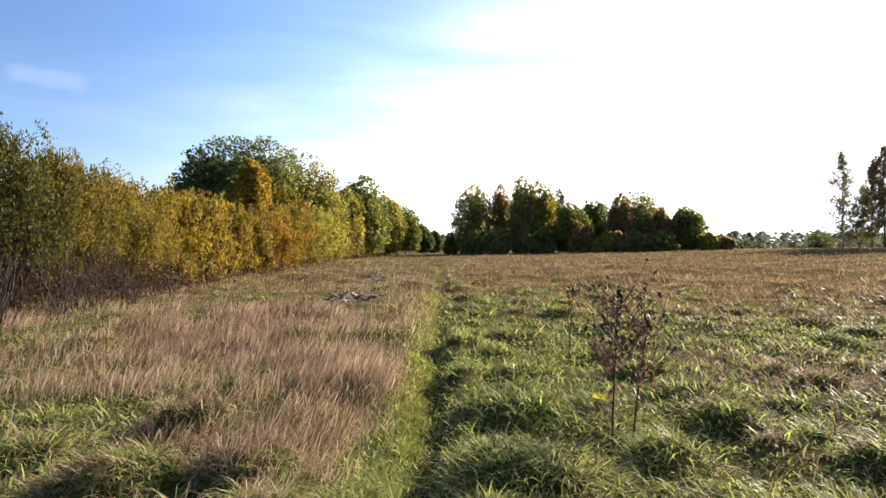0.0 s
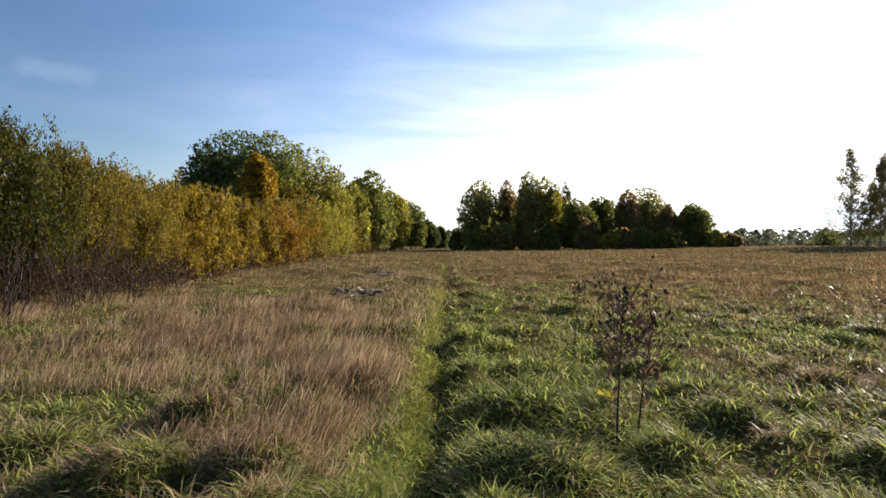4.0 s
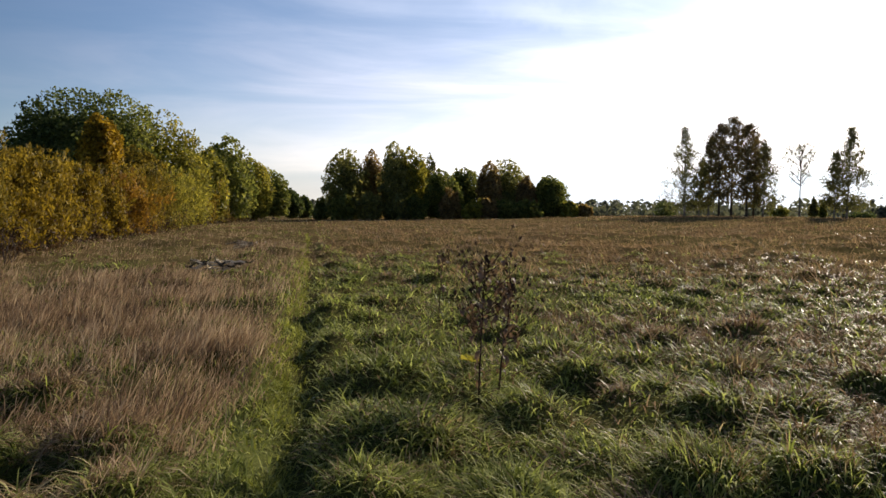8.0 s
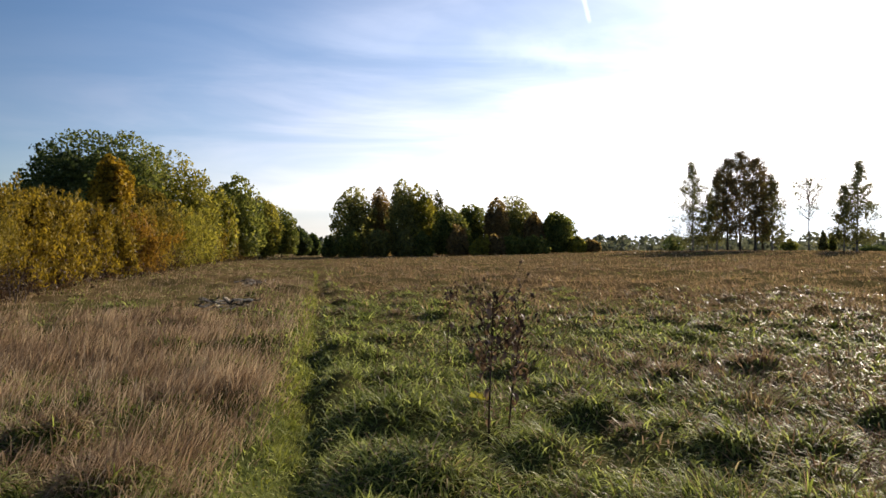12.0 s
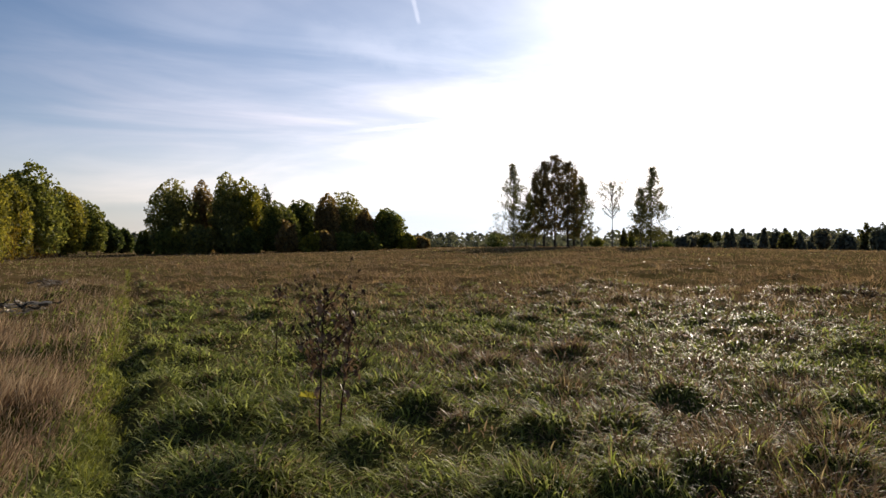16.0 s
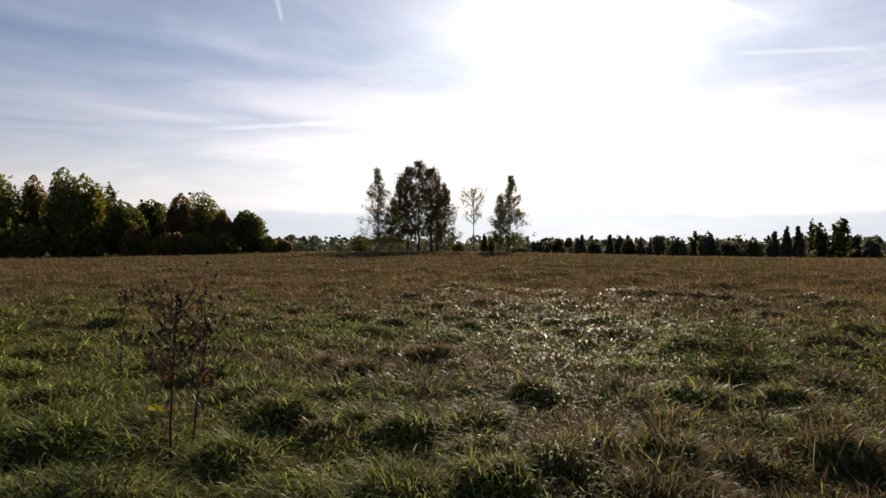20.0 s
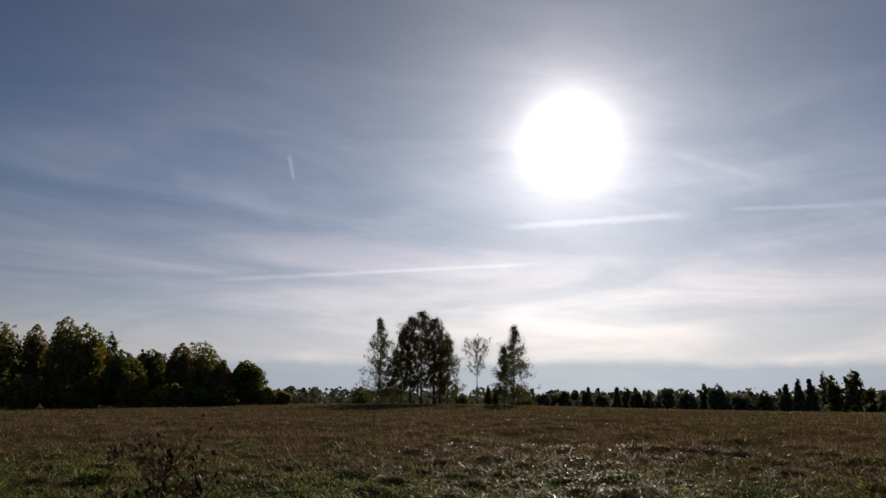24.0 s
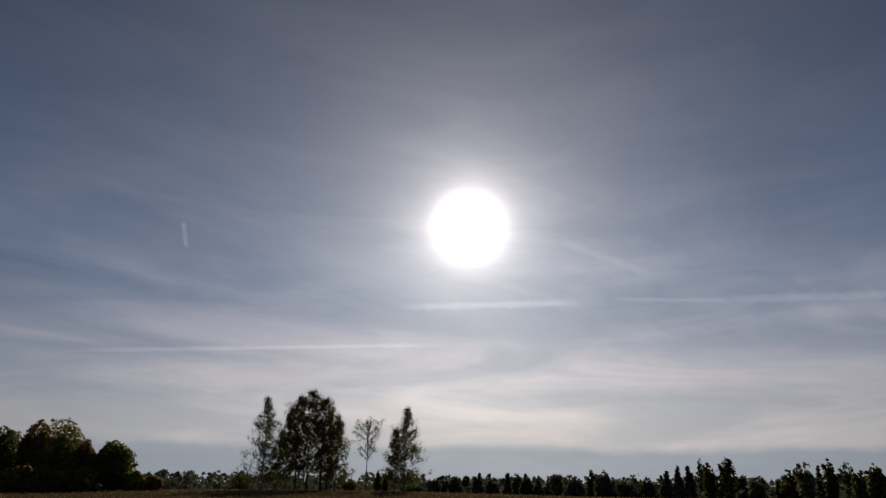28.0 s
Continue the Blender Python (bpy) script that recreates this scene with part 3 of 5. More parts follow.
def build_grass():
    sets = {k: [] for k in GRASS}
    # from, to, tufts, blades in each, steps along a blade
    zones = ((2.0, 7.0, 6600, 15, 3), (7.0, 18.0, 10400, 11, 2), (18.0, 170.0, 56000, 5, 1))
    for zi, (r0, r1, tufts, per, steps) in enumerate(zones):
        cx, cy, cr, q = scatter(tufts, r0, r1, -42, 92, 100 + zi)
        u, b, t, h = track(cx, cy), brownness(cx, cy), domes(cx, cy)[1], hollow(cx, cy)
        # each tuft is of one kind, with its own vigour
        isb = q.uniform(0, 1, tufts) < b * (0.45 + 0.1 * smooth(-u, 0, 0.5) + 0.3 * smooth(cr, 14, 26) + 0.5 * vnoise(cx * 1.1, cy * 1.1, 14))
        strip = (q.uniform(0, 1, tufts) < (0.35 + 0.65 * smooth(cr, 4, 8)) * 0.9 * (1 - 0.6 * smooth(cr, 9, 22)) * np.exp(-((u + 0.22) / 0.2) ** 2)) & (cy > 0)
        dry = vnoise(cx * 0.7, cy * 0.7, 21)
        share = (0.06 + 0.16 * smooth(cx, 1.5, 4)) + (0.12 + 0.2 * smooth(cx, 1, 3)) * smooth(dry, 0.5, 0.85)
        share = share + 0.3 * smooth(-u, 0.6, 1.2) * (cr < 6.5)
        iss = ~isb & ~strip & (q.uniform(0, 1, tufts) < share)
        isb = isb | ((q.uniform(0, 1, tufts) < 0.42 * smooth(cx, 2.6, 4.5) * (0.4 + vnoise(cx * 0.8, cy * 0.8, 18))) & (cr < 10))
        ripe = isb & (u > 0.4) & (q.uniform(0, 1, tufts) < 0.75 * smooth(cr, 8, 20))
        bent = (isb & ~ripe & (u > 0.3)) | (iss & ((u > 1.0) | ((u < -0.6) & (cr < 6.5))) & (q.uniform(0, 1, tufts) < 0.35))
        kind = np.where(ripe, 4, np.where(bent, 5, np.where(isb, 2, np.where(strip, 1, np.where(iss, 3, 0)))))
        vigour = q.uniform(0.6, 1.35, tufts) * (1 - 0.62 * h)
        vigour *= 1 - 0.75 * np.exp(-((u - 0.1) / 0.075) ** 2) * (cy > 0)
        clump = smooth(vnoise(cx * 0.7, cy * 0.5, 47), 0.66, 0.8) * (zi == 2) * (u > 0.6) * (1 - smooth(cr, 40, 80))
        kind = np.where(q.uniform(0, 1, tufts) < 0.8 * clump, 5, kind)
        vigour *= 1 + 0.9 * clump
        if zi == 2:
            vigour *= 0.65 + 0.8 * smooth(vnoise(cx * 0.55, cy * 0.55, 43), 0.35, 0.8)
        for px, py, pr in PILES + [(1.4, 5.0, 0.4)]:
            vigour *= 0.45 + 0.55 * smooth(np.hypot(cx - px, cy - py), 0.6 * pr, pr)
        wind = np.pi * (0.85 + 1.3 * (vnoise(cx * 1.1, cy * 1.1, 31) - 0.5))
        e = 0.12
        wx = 0.42 * np.cos(wind) - 1.1 * (domes(cx + e, cy)[1] - domes(cx - e, cy)[1])
        wy = 0.42 * np.sin(wind) - 1.1 * (domes(cx, cy + e)[1] - domes(cx, cy - e)[1])
        # the blades spread out of their tufts
        i = np.repeat(np.arange(tufts), per)
        n = len(i)
        r = cr[i]
        far = smooth(r, 20, 60)
        spread = 0.075 * np.maximum(r / 4.5, 0.8) * np.where(kind[i] == 2, 1.3, 1.0)
        ox, oy = q.normal(0, 1, n), q.normal(0, 1, n)
        x, y = cx[i] + ox * spread, cy[i] + oy * spread
        hx, hy = wx[i] + 0.25 * ox + q.normal(0, 0.6, n), wy[i] + 0.25 * oy + q.normal(0, 0.6, n)
        head = np.arctan2(hy, hx)
        w = 0.0105 * np.maximum(r / 3.8, 0.75) ** 0.82
        shape_a = {3: (0.8, 1.0, 0.7), 2: (0.9, 0.8), 1: (1.0,)}[steps]
        shape_b = {3: (0.24, 0.18, 1.15, 1.3), 2: (0.4, 1.3), 1: (0.8,)}[steps]
        vary = vnoise(cx * 1.4, cy * 1.4, 41)
        for k, (key, size, tilt, bend, shape, thin) in enumerate((
                ("green", 0.15 + 0.03 * t + 0.02 * (zi == 1), 0.6, 2.5, shape_a, 1.0), ("bright", 0.11 + 0 * t, 0.45, 1.7, shape_a, 0.85),
                ("brown", (0.17 + 0.15 * vary) * (0.72 + 0.28 * smooth(cr, 4.0, 6.5)), 0.3, 0.65, shape_b, 0.34), ("straw", 0.15 + 0.05 * t, 0.7, 2.5, shape_a, 0.85),
                ("gold", 0.18 + 0.10 * vary, 0.5, 0.9, shape_b, 0.65), ("old", 0.16 + 0.06 * t, 0.5, 1.5, shape_a, 0.85))):
            mask = np.flatnonzero(kind[i] == k)
            if k == 2 and zi < 2:
                mask = np.repeat(mask, 3)
            m = len(mask)
            jx, jy = q.normal(0, 0.03 if k == 2 else 0.0, (2, m)) * np.maximum(r[mask] / 4, 1)
            lo = (size * vigour)[i][mask] * q.uniform(0.55, 1.3, m) * (1 - 0.25 * far[mask] * (k == 2))
            sets[key].append(blades(x[mask] + jx, y[mask] + jy, lo, w[mask] * thin * ((1.5 if k == 2 else 0.92) if zi == 2 else 1.0) * q.uniform(0.65, 1.3, m), q.normal(0.1, 1.0, m) if k == 2 else head[mask],
                                    tilt * q.uniform(0.2, 1.6, m), bend * q.uniform(0.35, 1.3, m), shape, 300 + zi))
    tussock_blades(sets)
    # the lighter strip along the furrow, out to where it is lost
    q = np.random.default_rng(171)
    n = 9000
    y = np.exp(q.uniform(np.log(5.0), np.log(40.0), n))
    x = 0.029 * y - 0.11 - 0.2 + q.normal(0, 0.085, n) - 0.10 * (vnoise(y * 1.7, y * 0 + 0.5, 71) - 0.5) + 0.12 * (vnoise(y * 0.4, y * 0 + 0.5, 73) - 0.5)
    sets["bright"].append(blades(x, y, q.uniform(0.05, 0.15, n), 0.0065 * np.maximum(y / 3.8, 0.75) ** 0.8, q.uniform(0, 6.28, n), q.uniform(0.2, 0.9, n), q.uniform(0.5, 1.6, n), (0.9, 0.8), 396))
    # single pale stalks that stand above the rest
    x, y, r, q = scatter(60, 3.6, 22, -36, 70, 160)
    n = len(x)
    sets["straw"].append(blades(x, y, q.uniform(0.35, 0.6, n), 0.0035 * np.maximum(r / 4, 1), q.uniform(0, 6.28, n), q.uniform(0, 0.35, n),
                                q.uniform(0, 0.5, n), (1.0, 0.9, 0.8, 1.3), 395))
    # thinner sward all round, behind the place where the camera stands
    for n, r0, r1, a0, a1, wide in ((14000, 2.0, 60, 92, 318, 0.018), (12000, 0.25, 2.1, 0, 360, 0.011)):
        x, y, r, q = scatter(n, r0, r1, a0, a1, 190 + int(r0))
        dead = q.uniform(0, 1, n) < 0.3
        for key, m in (("green", ~dead), ("straw", dead)):
            k = int(m.sum())
            sets[key].append(blades(x[m], y[m], q.uniform(0.1, 0.32, k), wide * np.maximum(r[m] / 3.5, 0.7), q.uniform(0, 6.28, k),
                                    q.uniform(0.2, 1.0, k), q.uniform(0.5, 1.6, k), (1.0, 0.8), 391))
    for key, name, label in (("green", "green_grass", "long arching green meadow grass on tussocks"),
                             ("bright", "path_grass", "short bright green grass along the trodden furrow"),
                             ("brown", "brown_grass", "tall pinkish-brown seeding meadow grass, dry"),
                             ("gold", "ripe_grass", "ripe golden-tan grass over the open field"),
                             ("straw", "dead_grass", "pale bent straw-coloured dead grass blades"),
                             ("old", "old_grass", "dark brown withered grass hanging over tussocks")):
        v, f = joined(sets[key])
        tagged(part(name, mesh_of(name, v, f), GRASS[key]), label, "grass", kind="stuff")


build_grass()


# ---- trees ----
def tube(points, radii, sides=6):
    """A tapered, closed limb along points; returns verts and quads."""
    pts = np.asarray(points, float)
    k = len(pts)
    d = np.gradient(pts, axis=0)
    d /= np.linalg.norm(d, axis=1)[:, None] + 1e-9
    ref = np.where(np.abs(d[:, 2:3]) > 0.9, np.array([[1.0, 0, 0]]), np.array([[0, 0, 1.0]]))
    s = np.cross(d, ref)
    s /= np.linalg.norm(s, axis=1)[:, None] + 1e-9
    t = np.cross(d, s)
    a = np.arange(sides) / sides * 2 * np.pi
    v = pts[:, None] + (s[:, None] * np.cos(a)[None, :, None] + t[:, None] * np.sin(a)[None, :, None]) * np.asarray(radii)[:, None, None]
    i = np.arange((k - 1) * sides).reshape(k - 1, sides)
    f = np.stack([i, np.roll(i, -1, 1), np.roll(i, -1, 1) + sides, i + sides], -1).reshape(-1, 4)
    return v.reshape(-1, 3), f


def limb_mesh(name, points, r0, r1, sides=6):
    v, f = tube(points, np.linspace(r0, r1, len(points)), sides)
    return mesh_of(name, v, f)


def leaf_mesh(name, centre, size, q, slim=0.55, along=None):
    """Many small pointed leaves, one bent rhombus each, in every direction."""
    n = len(centre)
    d = q.normal(size=(n, 3))
    if along is not None:
        d = d * 0.55 + along
    d /= np.linalg.norm(d, axis=1)[:, None]
    s = np.cross(d, q.normal(size=(n, 3)))
    s /= np.linalg.norm(s, axis=1)[:, None] + 1e-9
    ln = (size * q.uniform(0.6, 1.35, n))[:, None]
    v = np.stack([centre - d * ln / 2, centre + s * ln * slim / 2, centre + d * ln / 2, centre - s * ln * slim / 2], 1)
    i = np.arange(n)[:, None] * 4
    return mesh_of(name, v.reshape(-1, 3), i + np.array([[0, 1, 2, 3]]))


PROFILE = {
    "round": lambda h: np.sqrt(np.clip(1 - ((h - 0.52) / 0.5) ** 2, 0, 1)),
    "ovate": lambda h: np.clip(np.sin(np.pi * np.clip(h, 0, 1) ** 0.72), 0, 1) ** 0.8,
    "full": lambda h: np.clip(1 - np.clip((h - 0.3) / 0.7, 0, 1) ** 2.0, 0, 1) ** 0.62 * (0.8 + 0.2 * np.clip(h / 0.3, 0, 1)),
    "birch": lambda h: np.clip(np.clip(1.12 * (1 - h) ** 0.8, 0, 1) * np.clip(0.55 + h * 2.2, 0, 1), 0, 1),
    "cone": lambda h: np.clip((1 - h) * 1.05, 0, 1),
    "dome": lambda h: np.clip(1 - h ** 1.6, 0, 1) ** 0.7 * (0.8 + 0.2 * np.clip(h * 4, 0, 1)),
}


def tree(name, az, dist, tall, wide, bare, profile, leaf, count, size, label, category="tree", group="", bark=None, limbs=7, clumps=160,
         gaps=-1.7, seed=0, stems=1, lift=0.0):
    """A tree: trunk, limbs and a crown of many leaves gathered in clumps round the limb ends. wide: crown radius; bare: height of the lowest leaves."""
    q = np.random.default_rng(seed * 7919 + 13)
    count, size = int(count * 0.66), size * 1.3
    bark = bark or BARK
    x, y = place(az, dist)
    root = thing(name, x, y, label, category, group, lift=lift)
    prof = PROFILE[profile]
    ends = []
    crown_h = tall - bare
    for st in range(stems):
        lean = q.normal(0, 0.02 * tall, 2) + (0 if stems == 1 else 1) * q.normal(0, 0.35 * wide, 2)
        foot = np.zeros(2) if stems == 1 else q.normal(0, 0.28 * wide, 2)
        top = tall * (0.94 if st == 0 else q.uniform(0.72, 0.92))
        hs = np.linspace(-0.15, top, 9)
        w = (hs / top).clip(0, 1)[:, None]
        line = np.concatenate([foot + lean * w + q.normal(0, 0.006 * tall, (9, 2)) * w, hs[:, None]], 1)
        rad = 0.013 * tall * (1 - 0.88 * np.linspace(0, 1, 9)) * (1.0 if stems == 1 else 0.75)
        rad[0] *= 1.5
        v, f = tube(line, rad, 8)
        part("trunk", mesh_of("trunk", v, f), bark, root)
        for li in range(max(2, limbs // stems)):
            h0 = q.uniform(max(bare * 0.9, 0.12 * tall), 0.86 * top)
            k = np.interp(h0, hs, np.arange(9))
            p0 = line[int(k)] + (line[min(int(k) + 1, 8)] - line[int(k)]) * (k - int(k))
            a = q.uniform(0, 2 * np.pi)
            rel = np.clip((h0 - bare) / crown_h + 0.12, 0.05, 1)
            out = wide * float(prof(np.array([rel]))[0]) * q.uniform(0.45, 0.8)
            rise = min(out * q.uniform(0.2, 0.6), 0.5 * (tall - h0))
            s = np.linspace(0, 1, 5)[:, None]
            pts = p0 + np.concatenate([np.cos(a) * out * s, np.sin(a) * out * s, rise * s ** 1.4], 1) + q.normal(0, 0.03 * wide, (5, 3)) * s
            part("limb", limb_mesh("limb", pts, 0.0052 * tall, 0.0012 * tall, 5), bark, root)
            ends += [pts[3], pts[4]]
    # the crown: rounded boughs stand out of its shell, with creases and gaps between them and sprays of leaves on its rim
    boughs = max(14, clumps // 7)
    ba, bh, bs = q.uniform(0, 2 * np.pi, boughs), q.uniform(0.02, 1.0, boughs), q.uniform(0.35, 1.2, boughs)
    wave = q.uniform(0, 6.28, 6)
    tops = 1 if profile == "cone" else 6
    ta = q.uniform(0, 6.28) + np.arange(tops) * 2.5 + q.uniform(-0.4, 0.4, tops)
    to = wide * np.where(np.arange(tops) == 0, 0.12, q.uniform(0.3, 0.55, tops)) * (tops > 1)
    th = np.where(np.arange(tops) == 0, 1.0, q.uniform(0.66, 0.93, tops))
    tw = np.where(np.arange(tops) == 0, 0.86, q.uniform(0.5, 0.74, tops)) if tops > 1 else np.ones(1)

    def spot(top, h, a, depth):
        """Places in the crown: which of its tops, how high in it, which way round and how near the surface."""
        swell = np.zeros(len(h))
        for j in range(boughs):
            da = (a - ba[j] + np.pi) % (2 * np.pi) - np.pi
            off = (da * 0.9) ** 2 + ((h - bh[j]) * crown_h / wide) ** 2
            swell = np.maximum(swell, bs[j] * np.sqrt(np.clip(1 - off / (0.10 + 2.0 / boughs), 0, 1)))
        rr = wide * tw[top] * prof(h) * (0.74 + 0.34 * swell) * depth
        z = bare + h * crown_h * th[top] * 0.97
        lean = 0.35 + 0.65 * (z / tall).clip(0, 1)
        return np.stack([np.interp(z, hs, line[:, 0]) * (stems == 1) + to[top] * lean * np.cos(ta[top]) + rr * np.cos(a),
                         np.interp(z, hs, line[:, 1]) * (stems == 1) + to[top] * lean * np.sin(ta[top]) + rr * np.sin(a), z], 1)
    sprays = max(30, clumps // 3)
    h = q.uniform(0, 1, count * 2)
    h = h[q.uniform(0, 1, len(h)) < np.clip(prof(h) + 0.06, 0, 1)][:count]
    m = len(h)
    a = q.uniform(0, 2 * np.pi, m)
    top = q.choice(tops, m, p=tw / tw.sum())
    depth = q.uniform(0.10, 1.0, m) ** 0.40
    lump = np.sin(a * 5 + 13 * h + wave[0]) + np.sin(a * 9 - 21 * h + wave[1]) + np.sin(a * 3 + 31 * h + wave[2]) + np.sin(a * 13 + 9 * h + wave[3] + 6 * depth)
    keep = lump + q.normal(0, 0.7, m) > gaps
    pts = spot(top[keep], h[keep], a[keep], depth[keep])
    sh = q.uniform(0, 1, sprays * 3)
    sh = sh[q.uniform(0, 1, len(sh)) < np.clip(prof(sh) + 0.25, 0, 1)][:sprays]
    sa = q.uniform(0, 2 * np.pi, len(sh))
    start = spot(q.integers(0, tops, len(sh)), sh, sa, np.full(len(sh), 0.92))
    start = np.vstack([start, np.array(ends)])
    sa = np.concatenate([sa, q.uniform(0, 6.28, len(ends))])
    way = np.stack([np.cos(sa) * 0.75, np.sin(sa) * 0.75, q.uniform(0.5, 1.4, len(sa))], 1) * (q.uniform(0.03, 0.085, len(sa)) * (wide + 0.25 * tall))[:, None]
    each = max(6, int(count * 0.2 / len(start)))
    who = np.repeat(np.arange(len(start)), each)
    s = q.uniform(-0.3, 1.0, len(who))
    spray = start[who] + way[who] * s[:, None] + q.normal(0, 1, (len(who), 3)) * (0.07 + 0.05 * wide * (1 - s.clip(0, 1)))[:, None]
    pts = np.vstack([pts, spray])
    pts[:, 2] = np.where(pts[:, 2] < bare * 0.5, bare * 0.5 + np.abs(q.normal(0, 0.3, len(pts))), pts[:, 2])
    count = len(pts)
    part("crown", leaf_mesh("crown", pts, np.full(count, size), q, 0.72), LEAF[leaf], root)
    return root


def birch(az, dist, tall, wide, bare, prof, leaf, label, branches, each, size, bark, seed, stout=1.0, sweep=1.0):
    """A birch: straight trunk, many thin upswept branches, each with loose tufts of leaves, so that the crown is feathery with sky in it."""
    q = np.random.default_rng(seed * 7919 + 13)
    x, y = place(az, dist)
    root = thing("birch", x, y, label, "birch", "birches on the knoll")
    shape = PROFILE[prof]
    hs = np.linspace(-0.15, tall * 0.97, 9)
    w = (hs / tall).clip(0, 1)[:, None]
    line = np.concatenate([q.normal(0, 0.012 * tall, 2) * w + q.normal(0, 0.004 * tall, (9, 2)) * w, hs[:, None]], 1)
    rad = 0.0105 * tall * (1 - 0.9 * np.linspace(0, 1, 9))
    rad[0] *= 1.4
    v, f = tube(line, rad, 8)
    part("trunk", mesh_of("trunk", v, f), bark, root)
    leaves, ways = [], []
    for i in range(branches):
        h0 = bare * 0.85 + (tall * 0.97 - bare * 0.85) * (i + q.uniform(0, 1)) / branches
        p0 = np.array([np.interp(h0, hs, line[:, 0]), np.interp(h0, hs, line[:, 1]), h0])
        rel = np.clip((h0 - bare) / (tall - bare) + 0.06, 0.03, 0.985)
        a = i * 2.4 + q.uniform(-0.5, 0.5)
        out = wide * float(shape(np.array([rel]))[0]) * q.uniform(0.75, 1.25) + 0.12
        rise = out * q.uniform(0.35, 1.0) * (0.55 if rel < 0.25 and sweep == 1.0 else sweep)
        s = np.linspace(0, 1, 6)[:, None]
        pts = p0 + np.concatenate([np.cos(a) * out * s, np.sin(a) * out * s, rise * s ** 1.2 - (0.28 * out * s ** 3 if rel < 0.3 and sweep == 1.0 else 0)], 1) + q.normal(0, 0.03 * wide, (6, 3)) * s
        pts[:, 2] = np.minimum(pts[:, 2], tall * 1.01)
        pieces = [tube(pts, np.linspace(0.003 * tall, 0.001 * tall, 6) * stout, 4)]
        for k in range(4):
            p = pts[q.integers(2, 6)]
            d = np.array([math.cos(a) * 0.6 + q.normal(0, 0.5), math.sin(a) * 0.6 + q.normal(0, 0.5), q.uniform(0.1, 1.0)]) * (0.3 * out + 0.15)
            pieces.append(tube([p, p + d * 0.5 + q.normal(0, 0.03, 3), p + d], [0.0014 * tall * stout, 0.001 * tall * stout, 0.0006 * tall * stout], 3))
        part("branch", mesh_of("branch", *joined(pieces)), TWIG_BARK, root)
        n = int(each * (0.45 + out / wide))
        # tufts along the branch and on short side shoots
        knots = max(3, n // 16)
        ks = q.uniform(0.1, 1.08, knots) ** 0.7
        spot = np.stack([np.interp(ks, s[:, 0], pts[:, c]) for c in range(3)], 1) + q.normal(0, 0.15 * out + 0.06, (knots, 3)) * np.array([1, 1, 0.7])
        leaves.append(spot[q.integers(0, knots, n)] + q.normal(0, 0.11 + 0.03 * wide, (n, 3)) * np.array([1, 1, 1.25]))
        ways.append(np.tile([math.cos(a) * 0.5, math.sin(a) * 0.5, 0.5], (n, 1)))
    pts = np.vstack(leaves)
    part("crown", leaf_mesh("crown", pts, np.full(len(pts), size), q, 0.6, along=np.vstack(ways)), LEAF[leaf], root)
    return root


